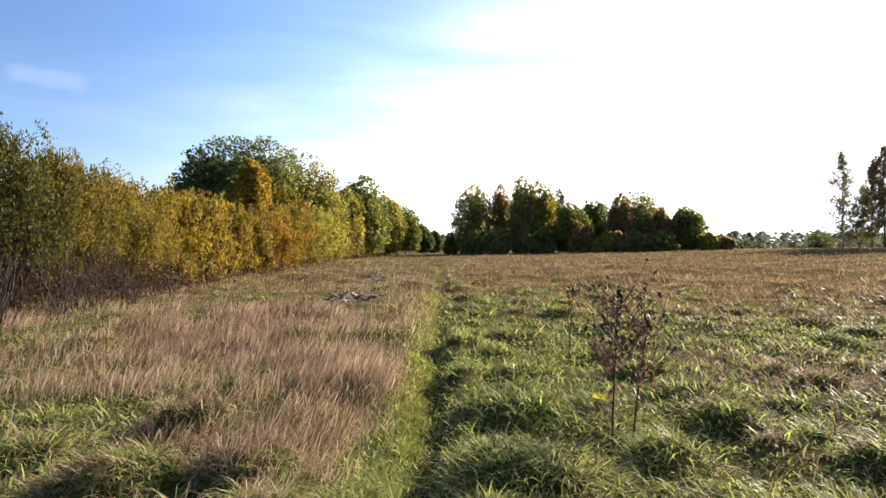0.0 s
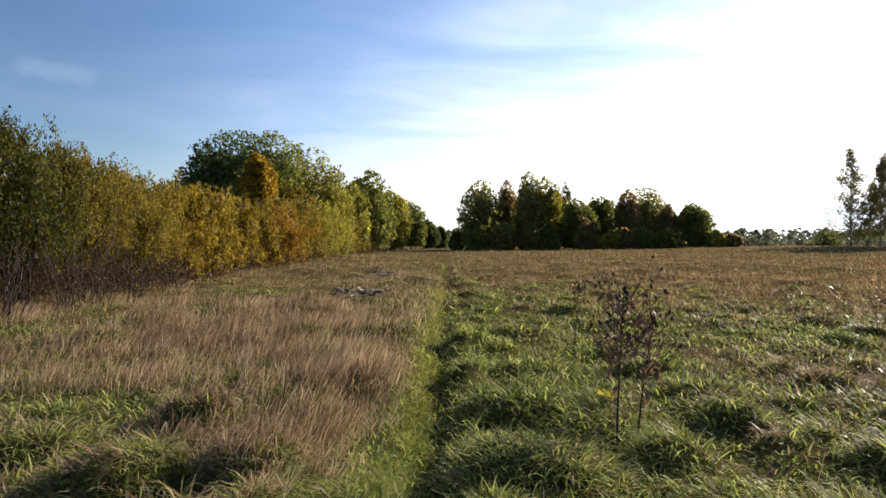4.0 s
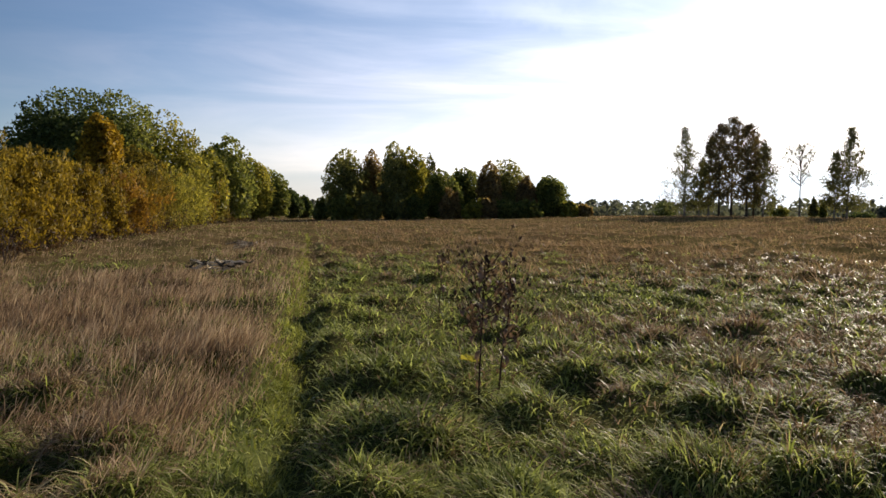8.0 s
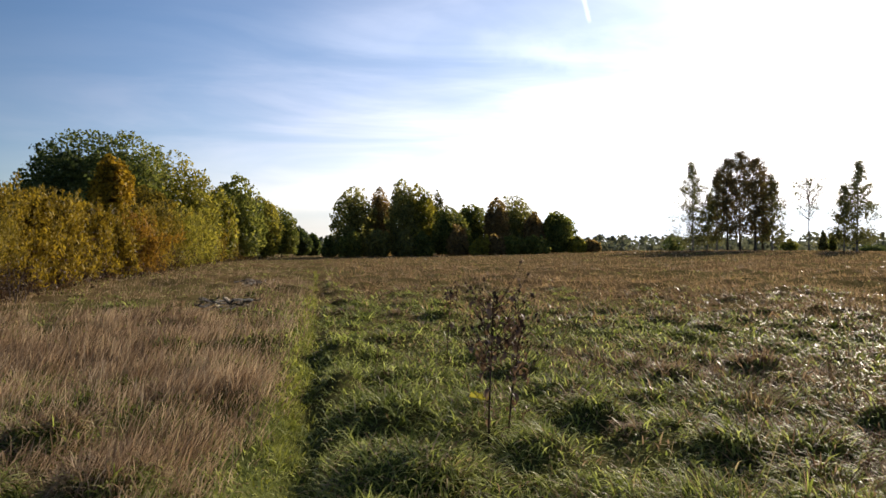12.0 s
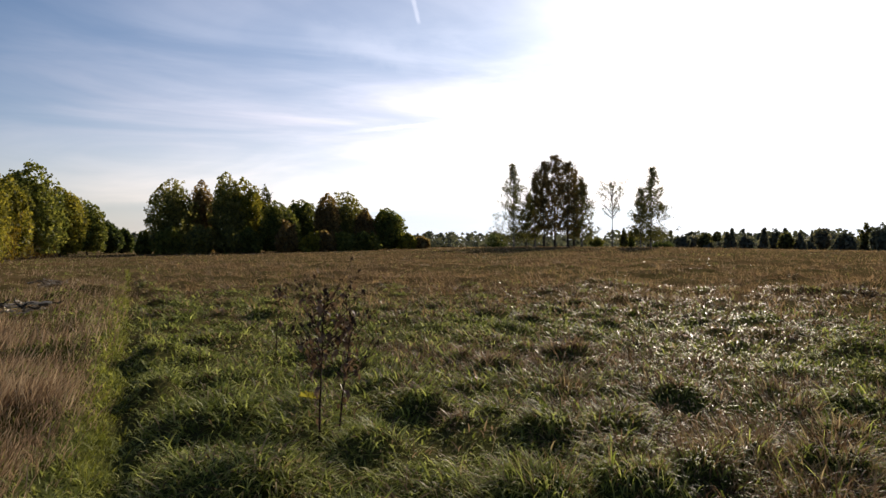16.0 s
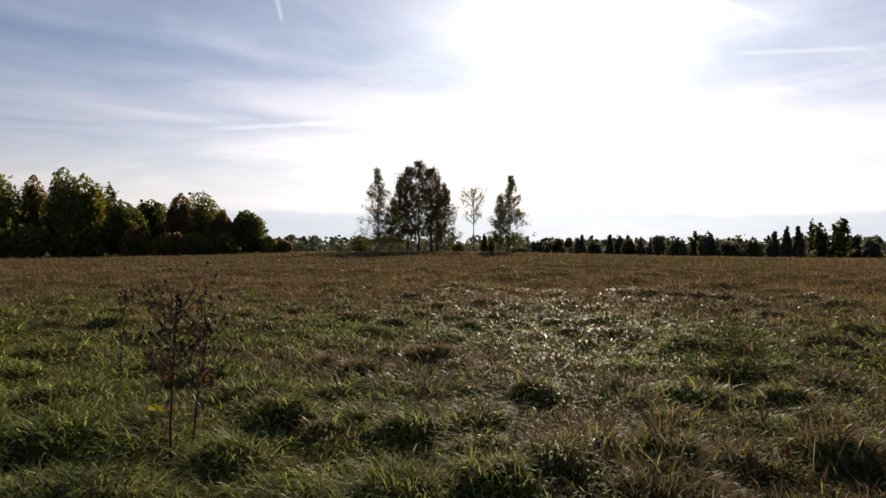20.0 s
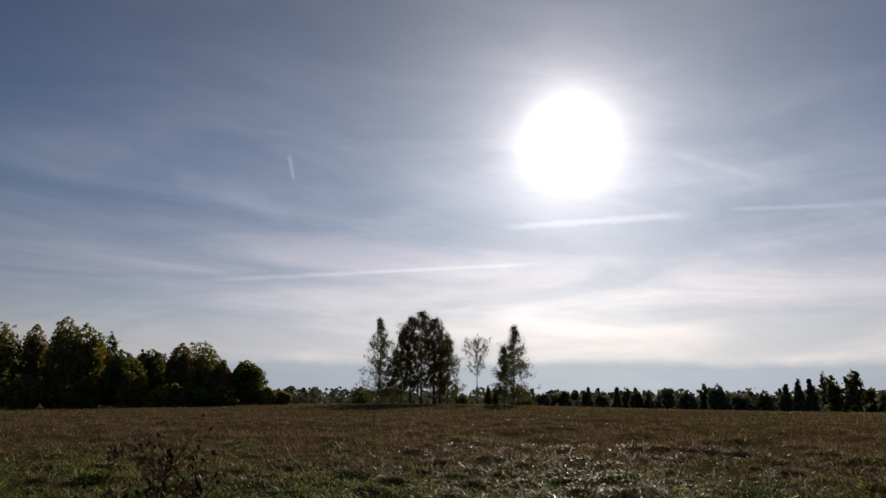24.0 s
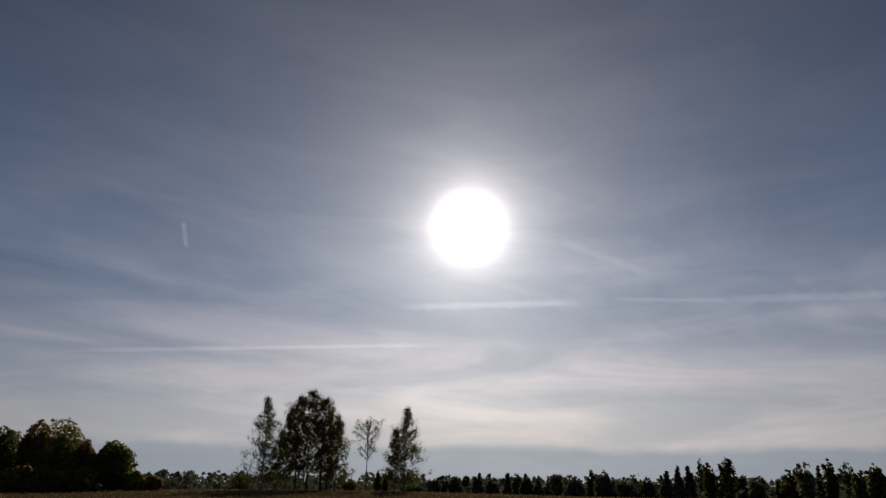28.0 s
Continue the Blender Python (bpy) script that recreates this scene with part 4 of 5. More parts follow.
def willow(az_or_x, y, tall, wide, leaf, count, size, label, seed, stems=11, bare=0.3, slim=0.34):
    """A bush of many stems that fan out from the foot, with upright leafy shoots standing out of the top."""
    q = np.random.default_rng(seed * 104729 + 5)
    count, size = int(count * 0.72), size * 1.1
    root = thing("willow_bush", az_or_x, y, label, "bush", "bushes of the field hedge")
    tips = []
    for i in range(stems):
        a = q.uniform(0, 2 * np.pi)
        out = wide * q.uniform(0.25, 0.8)
        up = tall * q.uniform(0.55, 0.85)
        s = np.linspace(0, 1, 7)[:, None]
        foot = q.normal(0, 0.18 * wide, 2)
        pts = np.concatenate([foot[0] + np.cos(a) * out * s ** 1.3, foot[1] + np.sin(a) * out * s ** 1.3, -0.1 + up * s], 1)
        pts += q.normal(0, 0.04, (7, 3)) * s
        part("stem", limb_mesh("stem", pts, 0.018 + 0.003 * tall, 0.006, 5), WILLOW_BARK, root)
        tips += [pts[j] for j in (3, 4, 5, 6)]
    tips = np.array(tips)
    shoots = 130
    start = tips[q.integers(0, len(tips), shoots)] * np.array([1, 1, 0.9]) + q.normal(0, 0.16 * wide, (shoots, 3)) * np.array([1, 1, 0.8])
    h = q.uniform(0, 1, shoots)
    a = q.uniform(0, 2 * np.pi, shoots)
    lobe = 0.9 + 0.16 * np.sin(3 * a + seed) + 0.12 * np.sin(5 * a - 7 * h + seed)
    rr = wide * lobe * np.sqrt(np.clip(1 - h ** 1.5, 0, 1)) * np.sqrt(q.uniform(0.3, 1.0, shoots))
    shell = np.stack([rr * np.cos(a), rr * np.sin(a), bare + h * (0.80 * tall - bare)], 1)
    start = np.vstack([start, shell, shell + q.normal(0, 0.15, shell.shape)])
    n = len(start)
    way = np.stack([start[:, 0] * 0.25 / wide + q.normal(0, 0.18, n), start[:, 1] * 0.25 / wide + q.normal(0, 0.18, n), np.full(n, 1.0)], 1)
    long = q.uniform(0.07, 0.19, n) * tall * np.where(q.uniform(0, 1, n) < 0.12, 1.5, 1.0)
    who = q.integers(0, n, count)
    s = q.uniform(-0.25, 1, count)
    pts = start[who] + way[who] * (long[who] * s)[:, None] + q.normal(0, 1, (count, 3)) * (0.03 + 0.045 * wide * (1 - 0.8 * s.clip(0, 1)))[:, None]
    pts[:, 2] = np.maximum(pts[:, 2], q.uniform(0.15, bare, count))
    part("foliage", leaf_mesh("foliage", pts, np.full(count, size), q, slim, along=way[who]), LEAF[leaf], root)
    # withered leaves at the foot; their dark colour also stands for the bush's own shade
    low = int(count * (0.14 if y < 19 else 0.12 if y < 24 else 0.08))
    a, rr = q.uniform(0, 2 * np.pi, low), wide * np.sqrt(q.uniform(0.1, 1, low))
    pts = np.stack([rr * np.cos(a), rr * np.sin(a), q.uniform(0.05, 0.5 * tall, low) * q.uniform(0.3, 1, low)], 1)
    part("dead_leaves", leaf_mesh("dead_leaves", pts, np.full(low, size * 0.9), q, slim), LEAF["umber"], root, "brown withered leaves low in the bush, colour darkened for shade")
    for j in q.choice(n, 14, replace=False):
        e = start[j] + way[j] * long[j]
        part("twig", limb_mesh("twig", [start[j] - way[j] * 0.3, start[j] + way[j] * long[j] * 0.5, e], 0.009, 0.003, 3), WILLOW_BARK, root)
    return root


# the hedge of willows along the field's left side: along, aside, height, radius, leaf colour
HEDGE = [(6.5, -10.6, 5.2, 2.0, "deep"), (9.3, -10.3, 5.5, 2.0, "deep"), (12.2, -10.2, 5.3, 1.9, "green"), (14.8, -9.7, 4.6, 1.8, "deep"),
         (17.3, -9.6, 4.0, 1.7, "olive"), (19.8, -9.5, 3.9, 1.7, "olive"), (22.3, -9.7, 3.8, 1.7, "yellow"), (25.0, -9.5, 3.9, 1.7, "yellow"),
         (28.0, -9.8, 4.0, 1.9, "yellow"), (31.5, -9.9, 3.9, 1.8, "yellow"), (35.0, -9.4, 3.4, 1.6, "yellow"), (38.5, -9.3, 3.6, 1.9, "rust"),
         (43.0, -9.8, 4.4, 2.0, "yellow"), (47.0, -9.6, 4.6, 2.1, "olive"), (52.0, -9.4, 4.6, 2.2, "lime")]
for i, (y, x, tall, wide, leaf) in enumerate(HEDGE):
    near = y < 24
    what = {"deep": "dense dark green", "dark": "dense dark green", "green": "dense green", "olive": "olive-green turning yellow", "yellow": "yellow autumn", "rust": "orange-brown autumn", "lime": "yellow-green"}[leaf]
    willow(x, y, tall, wide, leaf, 44000 if y < 21 else 27000 if near else 16000, 0.082 if y < 21 else 0.102 if near else 0.155, what + " willow bush with upright shoots beside the field", i, bare=1.3 if y < 21 else 0.6 if near else 0.3, slim=0.4)
HEDGE_FAR = [(58.0, -9.4, 5.0, 2.4, "lime"), (65.0, -9.2, 4.6, 2.4, "yellow"), (73.0, -8.6, 4.2, 2.4, "olive"), (82.0, -7.6, 3.6, 2.3, "yellow"), (92.0, -6.2, 3.0, 2.2, "olive")]
for i, (y, x, tall, wide, leaf) in enumerate(HEDGE_FAR):
    willow(x, y, tall, wide, leaf, 6500, 0.25, "low yellowing willow bush far along the hedge", 40 + i, stems=6)
for i, (y, x, tall, wide) in enumerate([(8.0, -14.0, 5.4, 2.4), (14.0, -13.4, 4.6, 2.2), (20.0, -13.2, 4.3, 2.2), (27.0, -13.4, 4.2, 2.3), (34.0, -13.6, 4.4, 2.4), (42.0, -13.6, 4.6, 2.4)]):
    willow(x, y, tall, wide, "deep" if y < 15 else "olive", 8000, 0.17, "olive-green willow bush in the hedge's second row", 60 + i, stems=7)

# taller trees behind the hedge: azimuth, distance, height, radius, bare, profile, leaf
BEHIND = [(-17.2, 58, 10.9, 4.2, 1.5, "round", "dark"), (-13.9, 60, 11.0, 3.9, 1.5, "round", "green"), (-10.8, 62, 10.5, 3.6, 1.0, "full", "lime"),
          (-14.8, 50, 7.8, 1.35, 3.6, "full", "gold"), (-8.6, 62, 8.6, 2.4, 0.4, "full", "lime"), (-12.4, 54, 6.4, 2.2, 0.8, "full", "olive"),
          (-5.6, 80, 10.3, 3.5, 0.6, "full", "green"), (-3.6, 90, 8.6, 2.9, 0.6, "full", "lime"), (-1.8, 105, 7.7, 2.8, 0.6, "full", "green"),
          (-7.2, 72, 8.0, 2.4, 0.5, "full", "lime"), (-0.3, 116, 5.4, 2.3, 0.2, "ovate", "dark"), (0.7, 120, 4.2, 2.0, 0.2, "dome", "dark"),
          (-21.0, 56, 6.4, 2.6, 1.0, "round", "green"), (-19.2, 64, 8.0, 2.6, 2.0, "round", "dark")]
for i, (az, dist, tall, wide, bare, prof, leaf) in enumerate(BEHIND):
    what = {"dark": "dark green broad-crowned tree", "green": "green tree", "lime": "yellow-green tree", "gold": "small golden-yellow tree", "olive": "olive-green tree"}[leaf]
    tree("tree", az, dist, tall, wide * 1.15, bare, prof, leaf, 38000 if i < 2 else 15000, 0.19 if dist < 70 else 0.28, what + " behind the willow hedge", seed=i, clumps=420)

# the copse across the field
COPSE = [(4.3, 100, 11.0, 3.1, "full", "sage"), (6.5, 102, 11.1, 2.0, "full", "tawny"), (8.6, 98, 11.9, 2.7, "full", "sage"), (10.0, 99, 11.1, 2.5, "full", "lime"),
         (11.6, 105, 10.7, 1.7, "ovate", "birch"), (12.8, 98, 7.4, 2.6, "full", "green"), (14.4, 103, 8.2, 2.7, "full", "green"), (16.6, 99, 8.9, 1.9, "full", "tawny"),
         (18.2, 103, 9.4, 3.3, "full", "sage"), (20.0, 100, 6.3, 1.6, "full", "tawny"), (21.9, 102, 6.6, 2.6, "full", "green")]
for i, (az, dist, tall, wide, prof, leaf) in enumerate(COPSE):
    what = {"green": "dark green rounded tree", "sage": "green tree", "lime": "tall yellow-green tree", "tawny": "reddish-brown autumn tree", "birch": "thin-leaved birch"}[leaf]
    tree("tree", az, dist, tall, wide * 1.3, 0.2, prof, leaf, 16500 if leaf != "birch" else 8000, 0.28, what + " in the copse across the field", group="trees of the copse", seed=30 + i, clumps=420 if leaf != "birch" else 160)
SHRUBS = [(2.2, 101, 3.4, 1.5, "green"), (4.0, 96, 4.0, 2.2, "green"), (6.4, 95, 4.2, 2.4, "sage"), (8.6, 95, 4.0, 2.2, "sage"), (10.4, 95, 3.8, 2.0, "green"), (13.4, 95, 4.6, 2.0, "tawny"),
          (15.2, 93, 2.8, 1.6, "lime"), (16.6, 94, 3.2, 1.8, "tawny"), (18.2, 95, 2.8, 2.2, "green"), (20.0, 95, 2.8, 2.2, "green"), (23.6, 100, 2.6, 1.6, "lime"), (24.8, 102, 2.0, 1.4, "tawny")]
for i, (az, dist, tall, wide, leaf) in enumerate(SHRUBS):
    tree("shrub", az, dist, tall, wide * 1.2, 0.1, "dome", leaf, 3600, 0.36, {"green": "dark green", "sage": "glare-lightened green", "tawny": "brown", "lime": "yellow-green", "rust": "rusty brown"}[leaf]
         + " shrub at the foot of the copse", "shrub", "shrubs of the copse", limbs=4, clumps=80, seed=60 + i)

# birches on the knoll
BIRCHES = [(32.9, 105, 13.4, 2.9, 0.9, "birch", "birch", 60), (34.7, 106, 12.0, 1.9, 1.6, "birch", "birch", 46), (35.5, 104, 13.5, 2.0, 2.6, "full", "copper", 50),
           (36.4, 106, 14.7, 2.3, 3.0, "full", "copper", 58), (37.5, 104, 13.5, 2.0, 2.8, "full", "copper", 50), (38.7, 105, 10.9, 2.4, 1.2, "birch", "birch", 46),
           (38.0, 108, 12.2, 1.8, 1.8, "birch", "copper", 40), (34.0, 108, 8.8, 1.6, 1.0, "birch", "birch", 30), (44.3, 106, 12.6, 3.0, 1.0, "birch", "birch", 58),
           (43.5, 105, 9.2, 1.6, 1.4, "birch", "birch", 34)]
for i, (az, dist, tall, wide, bare, prof, leaf, branches) in enumerate(BIRCHES):
    birch(az, dist, tall, wide, bare, prof, leaf, ("coppery autumn birch" if leaf == "copper" else "green-bronze birch with gaps in its crown") + " on the low knoll",
          branches, 150, 0.205, BARK if leaf == "copper" else BIRCH_BARK, 90 + i)
birch(41.2, 105, 10.0, 2.0, 4.8, "full", "birch", "slender nearly leafless birch with a pale trunk", 26, 60, 0.17, BIRCH_BARK, 120, 1.9, 1.7)
for i, (az, dist, tall, wide, prof, leaf) in enumerate([(42.1, 106, 3.1, 0.95, "birch", "birch"), (42.75, 107, 2.5, 0.8, "birch", "green"), (39.9, 112, 1.8, 1.8, "dome", "green"), (45.2, 125, 1.2, 2.4, "dome", "dark"), (31.4, 112, 2.6, 2.4, "dome", "dark")]):
    tree("sapling", az, dist, tall, wide, 0.1, prof, leaf, 1300, 0.24, "young green sapling among the birches", "sapling", "saplings on the knoll", limbs=4, clumps=60, seed=130 + i)

# the line of trees along the field's far side
q = np.random.default_rng(77)
for i in range(58):
    az = 46.5 + i * 0.86 + q.uniform(-0.35, 0.35)
    dist = q.uniform(270, 320)
    swell = 8.2 + 8.0 * math.exp(-((az - 68.2) / 2.6) ** 2) + 2.6 * math.exp(-((az - 59.8) / 1.0) ** 2) + 5.5 * math.exp(-((az - 77) / 3.2) ** 2) + 1.6 * math.exp(-((az - 48.2) / 0.7) ** 2)
    kind = q.integers(0, 4)
    # misty and haze leaves carry the air's haze in their colour
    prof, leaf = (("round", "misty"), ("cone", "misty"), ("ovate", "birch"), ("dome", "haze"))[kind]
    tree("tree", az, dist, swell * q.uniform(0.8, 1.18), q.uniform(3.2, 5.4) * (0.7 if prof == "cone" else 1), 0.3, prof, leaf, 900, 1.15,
         {"cone": "haze-tinted pointed spruce", "round": "haze-tinted rounded tree", "ovate": "bronze-green birch", "dome": "haze-tinted spreading tree"}[prof] + " in the far tree line",
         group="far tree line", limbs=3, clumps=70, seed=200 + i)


def crowns(n, az0, az1, d0, d1, t0, t1, w0, w1, leaves, size, foot, seed):
    """Leaf places of many crowns, strewn over a sector."""
    q = np.random.default_rng(seed)
    pts = []
    skirt = n * leaves // 4
    a, d = np.radians(q.uniform(az0, az1, skirt)), q.uniform(d0, d1, skirt)
    pts.append(np.stack([d * np.sin(a), d * np.cos(a), foot + t0 * 0.65 * q.uniform(0, 1, skirt)], 1))
    for i in range(n):
        x, y = place(q.uniform(az0, az1), q.uniform(d0, d1))
        tall, wide = q.uniform(t0, t1), q.uniform(w0, w1)
        h = q.uniform(0, 1, leaves)
        a = q.uniform(0, 2 * np.pi, leaves)
        r = wide * PROFILE["cone" if i % 4 == 0 else "round" if i % 2 else "dome"](h) * np.sqrt(q.uniform(0.2, 1, leaves))
        pts.append(np.stack([x + r * np.cos(a), y + r * np.sin(a), foot + h * tall], 1))
    return leaf_mesh("far_wood", np.vstack(pts), np.full(n * leaves + skirt, size), q, 0.8)


# both stand in haze that is only coloured into their leaves
tagged(part("far_wood", crowns(950, -60, 112, 560, 760, 10.0, 15.5, 4.5, 8.0, 46, 3.4, -2.4, 5), LEAF["haze"]), "woods along the horizon, leaves coloured grey-green for distance haze", "woods", kind="stuff")
tagged(part("thicket", crowns(230, 46, 112, 300, 335, 3.5, 6.5, 3.0, 5.0, 80, 1.6, -2.2, 6), LEAF["haze"]), "thicket under the far tree line, leaves coloured for distance haze", "thicket", kind="stuff")


def dead_bush(x, y, tall, seed):
    """A leafless bush: thin reddish stems fanning from the foot, each with its twigs."""
    q = np.random.default_rng(seed)
    root = thing("dead_bush", x, y, "leafless reddish-brown bush of thin stems at the hedge's foot", "bush", "leafless bushes at the hedge")
    for i in range(15):
        a, out, up = q.uniform(0, 2 * np.pi), q.uniform(0.2, 0.75), tall * q.uniform(0.6, 1.0)
        s = np.linspace(0, 1, 6)[:, None]
        foot = q.normal(0, 0.12, 2)
        pts = np.concatenate([foot[0] + np.cos(a) * out * s, foot[1] + np.sin(a) * out * s, up * s - 0.05], 1) + q.normal(0, 0.03, (6, 3)) * s
        stem = part("stem", limb_mesh("stem", pts, 0.014, 0.004, 5), WILLOW_BARK, root)
        for k in range(4):
            p = pts[q.integers(2, 6)]
            d = np.array([q.normal(0, 0.5), q.normal(0, 0.5), q.uniform(0.3, 1.0)]) * q.uniform(0.2, 0.45)
            part("twig", limb_mesh("twig", [p, p + d * 0.5 + q.normal(0, 0.02, 3), p + d], 0.005, 0.002, 3), WILLOW_BARK, stem)


for i, (x, y, tall) in enumerate([(-8.0, 12.4, 1.7), (-7.7, 14.0, 2.0), (-7.9, 15.6, 1.8), (-7.7, 17.4, 1.5), (-8.2, 10.8, 1.6), (-7.9, 20.5, 1.3)]):
    dead_bush(x, y, tall, 700 + i)


# ---- small things in the grass ----
def seed_head_mesh(seed):
    """A withered flower head: a small lumpy cup with stiff bracts."""
    q = np.random.default_rng(seed)
    bm = bmesh.new()
    bmesh.ops.create_icosphere(bm, subdivisions=2, radius=0.014)
    for v in bm.verts:
        v.co *= q.uniform(0.7, 1.25) if q.uniform() < 0.62 else q.uniform(1.6, 2.5)
        v.co.z *= 1.2
    me = bpy.data.meshes.new("seed_head")
    bm.to_mesh(me)
    bm.free()
    me.materials.append(DRY_STALK)
    return me


def dry_leaf_mesh(seed):
    """A shrivelled leaf that hangs and curls along its length."""
    q = np.random.default_rng(seed)
    n, long = 6, q.uniform(0.07, 0.13)
    ang, p = q.uniform(0.3, 0.9), np.zeros(2)
    rows = []
    for i in range(n + 1):
        s = i / n
        w = 0.021 * math.sin(math.pi * (0.12 + 0.86 * s)) * q.uniform(0.6, 1.2)
        rows += [(p[0], -w, p[1] + q.uniform(0, 0.01)), (p[0], 0.0, p[1] - 0.006), (p[0], w, p[1] + q.uniform(0, 0.01))]
        ang -= q.uniform(0.25, 0.6)
        p = p + np.array([math.cos(ang), math.sin(ang)]) * long / n
    f = [(3 * i + j, 3 * i + j + 1, 3 * i + j + 4, 3 * i + j + 3) for i in range(n) for j in (0, 1)]
    me = mesh_of("dry_leaf", np.array(rows), np.array(f))
    me.materials.append(DRY_LEAF)
    return me


HEADS, SHREDS = [seed_head_mesh(i) for i in range(4)], [dry_leaf_mesh(i + 10) for i in range(5)]


def dry_weed(x, y, tall, lean, branches, shreds, label, seed, low=0.5, spread=0.22):
    """A dead tall weed: ribbed stem, rising side branches with seed heads, and hanging leaves."""
    q = np.random.default_rng(seed)
    root = thing("dry_weed", x, y, label, "weed", "dead weeds standing in the grass")
    s = np.linspace(0, 1, 10)[:, None]
    line = np.concatenate([lean[0] * s ** 1.5, lean[1] * s, tall * s], 1) + q.normal(0, 0.007, (10, 3)) * s
    line[0, 2] = -0.05
    part("stem", limb_mesh("stem", line, 0.0095, 0.0035, 7), DRY_STALK, root)

    def at(h):
        k = min(h * 9, 8.999)
        return line[int(k)] + (line[int(k) + 1] - line[int(k)]) * (k - int(k))

    def put(name, me, p, turn, tip=0.0, size=1.0, under=None):
        ob = new(name, me)
        ob.parent = under or root
        ob.matrix_basis = Matrix.Translation(p) @ Euler((0, tip, turn)).to_matrix().to_4x4() @ Matrix.Scale(size, 4)
    for i in range(branches):
        h = low + (0.97 - low) * (i + q.uniform(0, 0.9)) / branches
        p0, a = at(h), q.uniform(0, 2 * math.pi)
        out = spread * (0.78 - 0.38 * h) * q.uniform(0.45, 1.25) + 0.03
        rise = out * q.uniform(0.7, 1.3)
        t = np.linspace(0, 1, 5)[:, None]
        pts = p0 + np.concatenate([math.cos(a) * out * t, math.sin(a) * out * t, rise * t ** 1.5], 1) + q.normal(0, 0.006, (5, 3)) * t
        twig = part("side_branch", limb_mesh("side_branch", pts, 0.004, 0.0018, 5), DRY_STALK, root)
        put("seed_head", HEADS[i % 4], pts[4], a, q.uniform(-0.4, 0.8), q.uniform(0.32, 0.6), twig)
        if q.uniform() < 0.4:
            put("seed_head", HEADS[(i + 1) % 4], pts[3] + q.normal(0, 0.02, 3), a, q.uniform(-0.3, 0.9), q.uniform(0.3, 0.55), twig)
        for k in range(q.integers(1, 4)):
            put("dry_leaf", SHREDS[(i + k) % 5], pts[1 + k], a + q.uniform(-1.5, 1.5), 0.0, q.uniform(0.7, 1.25), twig)
    put("seed_head", HEADS[0], line[9], 0.0, 0.0, 0.9)
    put("seed_head", HEADS[2], line[9] + np.array([0.025, 0.01, -0.03]), 2.0, 0.6, 0.8)
    for i in range(shreds):
        put("dry_leaf", SHREDS[i % 5], at(q.uniform(0.08, 0.95)), q.uniform(0, 2 * math.pi), q.uniform(-0.3, 0.4), q.uniform(0.7, 1.3))
    return root


for az, dist, tall, lean, branches, shreds, seed, low, spread, label in (
        (16.0, 5.35, 1.17, (0.06, 0.02), 30, 12, 1, 0.42, 0.58, "tall dead brown thistle with dark seed heads in green grass"),
        (17.7, 5.3, 0.98, (0.12, 0.0), 24, 12, 2, 0.5, 0.52, "dead brown thistle bent over at its branched top"),
        (12.4, 9.6, 0.95, (0.06, 0.0), 6, 5, 4, 0.78, 0.2, "lone dead weed stalk with a dark branched head")):
    dry_weed(*place(az, dist), tall, lean, branches, shreds, label, seed, low, spread)


def leaf_blade(long, wide):
    rows = []
    for s in (0.0, 0.3, 0.65, 1.0):
        w = wide * math.sin(math.pi * (0.06 + 0.9 * s)) ** 0.8
        rows += [(long * s, -w, 0.02 * s), (long * s, 0, -0.25 * long * s * s), (long * s, w, 0.02 * s)]
    f = [(3 * i + j, 3 * i + j + 1, 3 * i + j + 4, 3 * i + j + 3) for i in range(3) for j in (0, 1)]
    me = mesh_of("leaf", np.array(rows), np.array(f))
    me.materials.append(LEAF["dark"])
    return me


NETTLE_LEAF = leaf_blade(0.085, 0.02)


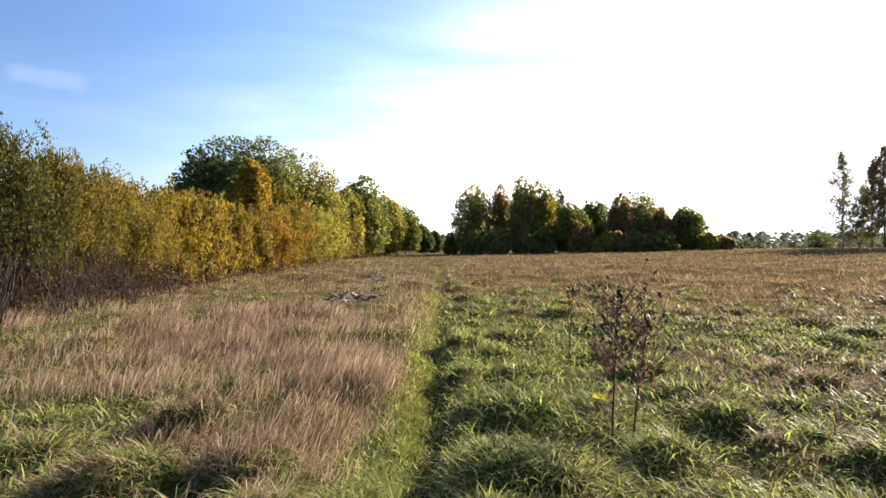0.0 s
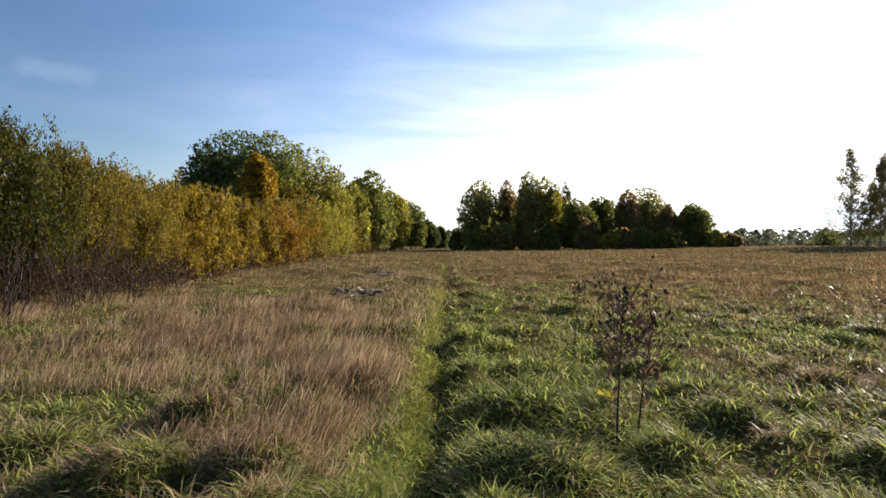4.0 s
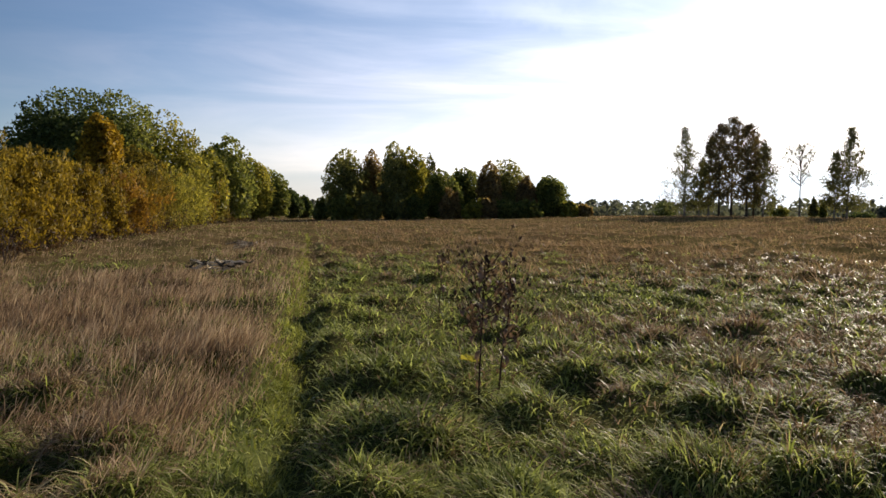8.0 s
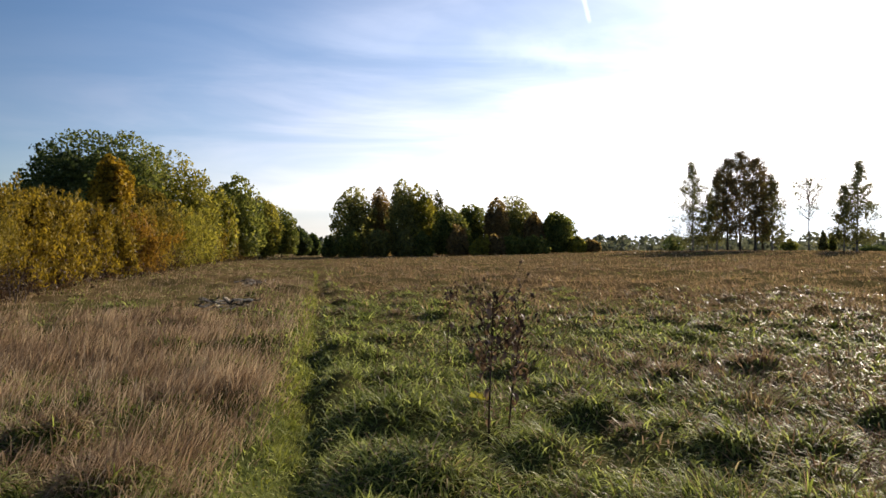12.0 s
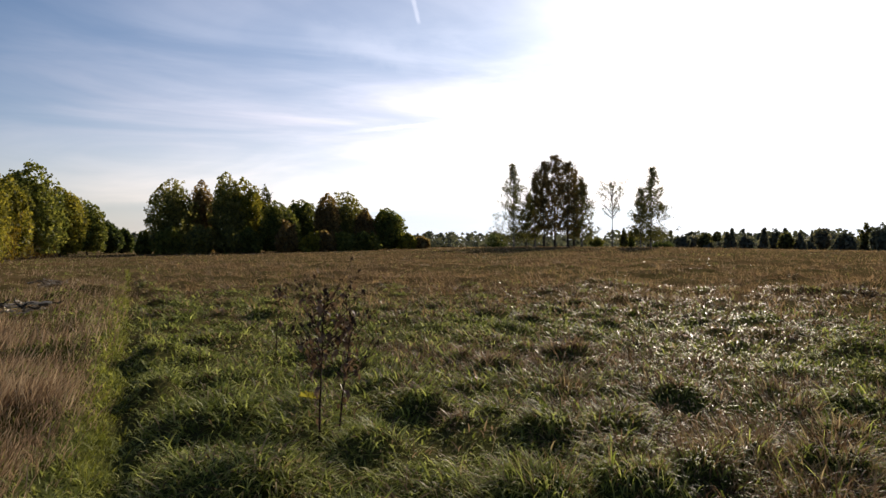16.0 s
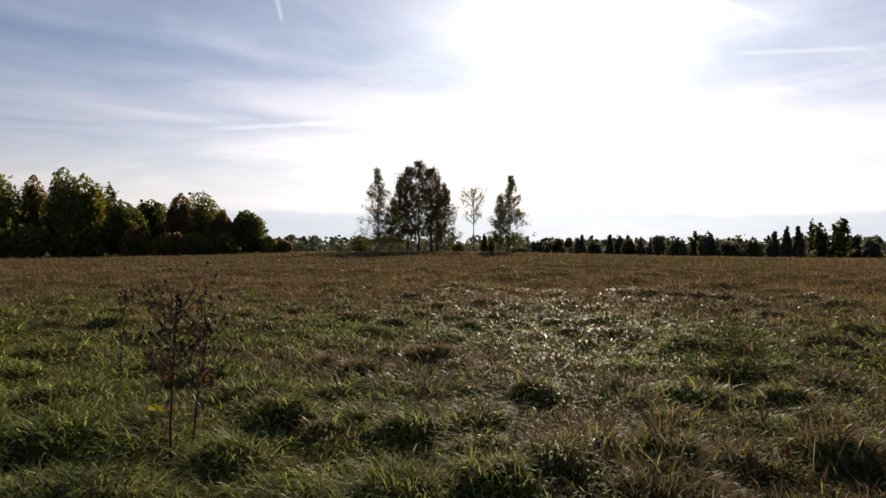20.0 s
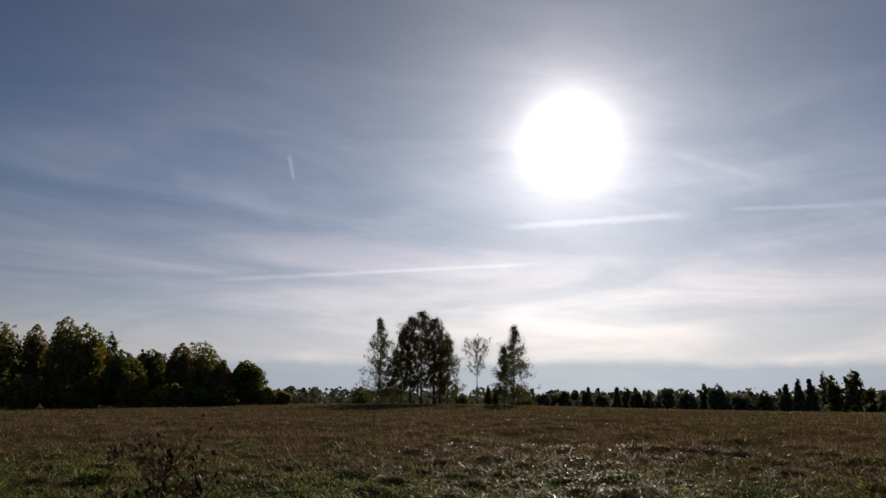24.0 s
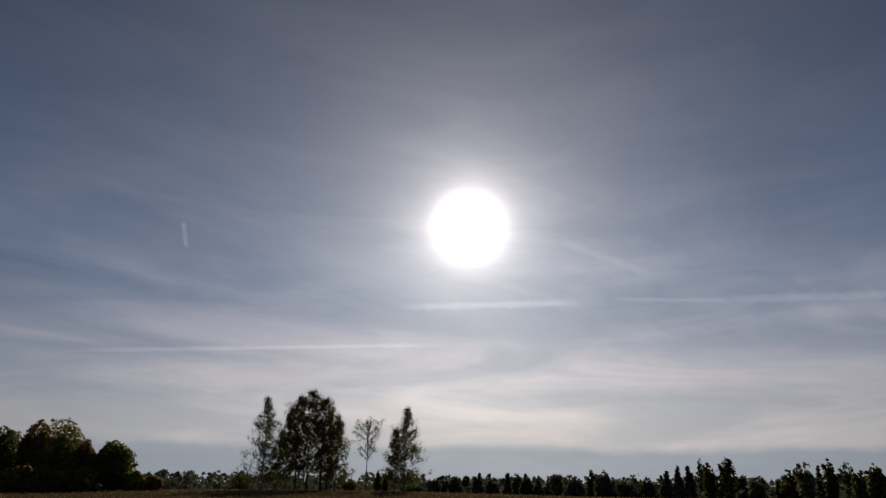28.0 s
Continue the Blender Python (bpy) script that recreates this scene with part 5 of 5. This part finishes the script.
def green_weed(x, y, tall, seed):
    """A dark upright weed with pairs of leaves up its stem."""
    q = np.random.default_rng(seed)
    root = thing("green_weed", x, y, "dark green upright weed with paired leaves among the grass", "weed", "dark upright weeds")
    s = np.linspace(0, 1, 6)[:, None]
    line = np.concatenate([q.normal(0, 0.05) * s, q.normal(0, 0.05) * s, tall * s], 1)
    line[0, 2] = -0.04
    part("stem", limb_mesh("stem", line, 0.006, 0.002, 5), LEAF["dark"], root)
    n = int(tall / 0.055)
    for i in range(2, n):
        h = i / n
        p = line[0] + (line[5] - line[0]) * h
        for side in (0, math.pi):
            ob = new("leaf", NETTLE_LEAF)
            ob.parent = root
            ob.matrix_basis = Matrix.Translation(p) @ Euler((0, q.uniform(-0.2, 0.5), i * 1.57 + side + q.uniform(-0.3, 0.3))).to_matrix().to_4x4() @ Matrix.Scale(1.25 - 0.7 * h + q.uniform(-0.1, 0.1), 4)


q = np.random.default_rng(31)
for i in range(20):
    green_weed(*place(q.normal(62.8, 1.9), q.uniform(8.6, 11.0)), q.uniform(0.4, 0.72), 500 + i)


def dock(x, y, seed):
    """A low plant of a few broad yellowing leaves."""
    q = np.random.default_rng(seed)
    root = thing("dock_plant", x, y, "low yellow-green broad-leaved dock plant in the grass", "weed", lift=0.08)
    blade = leaf_blade(0.12, 0.03)
    blade.materials.clear()
    blade.materials.append(LEAF["lime"])
    for i in range(6):
        ob = new("leaf", blade)
        ob.parent = root
        ob.matrix_basis = Euler((0, q.uniform(-0.9, -0.3), i * 1.05 + q.uniform(-0.3, 0.3))).to_matrix().to_4x4() @ Matrix.Scale(q.uniform(0.7, 1.1), 4)
    part("stem", limb_mesh("stem", [(0, 0, -0.3), (0.01, 0, -0.1), (0, 0, 0.04)], 0.006, 0.004, 5), LEAF["lime"], root)


dock(*place(15.3, 6.1), 41)


def branch_heap(x, y, wide, seed):
    """Cut branches thrown on a heap, some with the pale wood bare."""
    q = np.random.default_rng(seed)
    root = thing("branch_heap", x, y, "heap of cut pale and grey dead branches lying in tall grass", "brushwood", "heaps of cut branches")
    for i in range(36):
        a = q.uniform(0, math.pi)
        long = q.uniform(0.2, 0.6) * wide
        mid = np.array([q.normal(0, 0.3 * wide), q.normal(0, 0.16 * wide), 0.10 + 0.24 * q.uniform() ** 0.8])
        d = np.array([math.cos(a), math.sin(a) * 0.6, q.normal(0, 0.22)])
        t = np.linspace(-0.5, 0.5, 5)[:, None]
        pts = mid + d * long * t + q.normal(0, 0.02, (5, 3))
        pts[:, 2] = np.maximum(pts[:, 2], 0.0)
        part("branch", limb_mesh("branch", pts, q.uniform(0.014, 0.032), 0.010, 6), BARK if i % 3 == 0 else PALE_WOOD, root)


for i, (x, y, wide) in enumerate(PILES):
    branch_heap(x, y, wide, 900 + i)
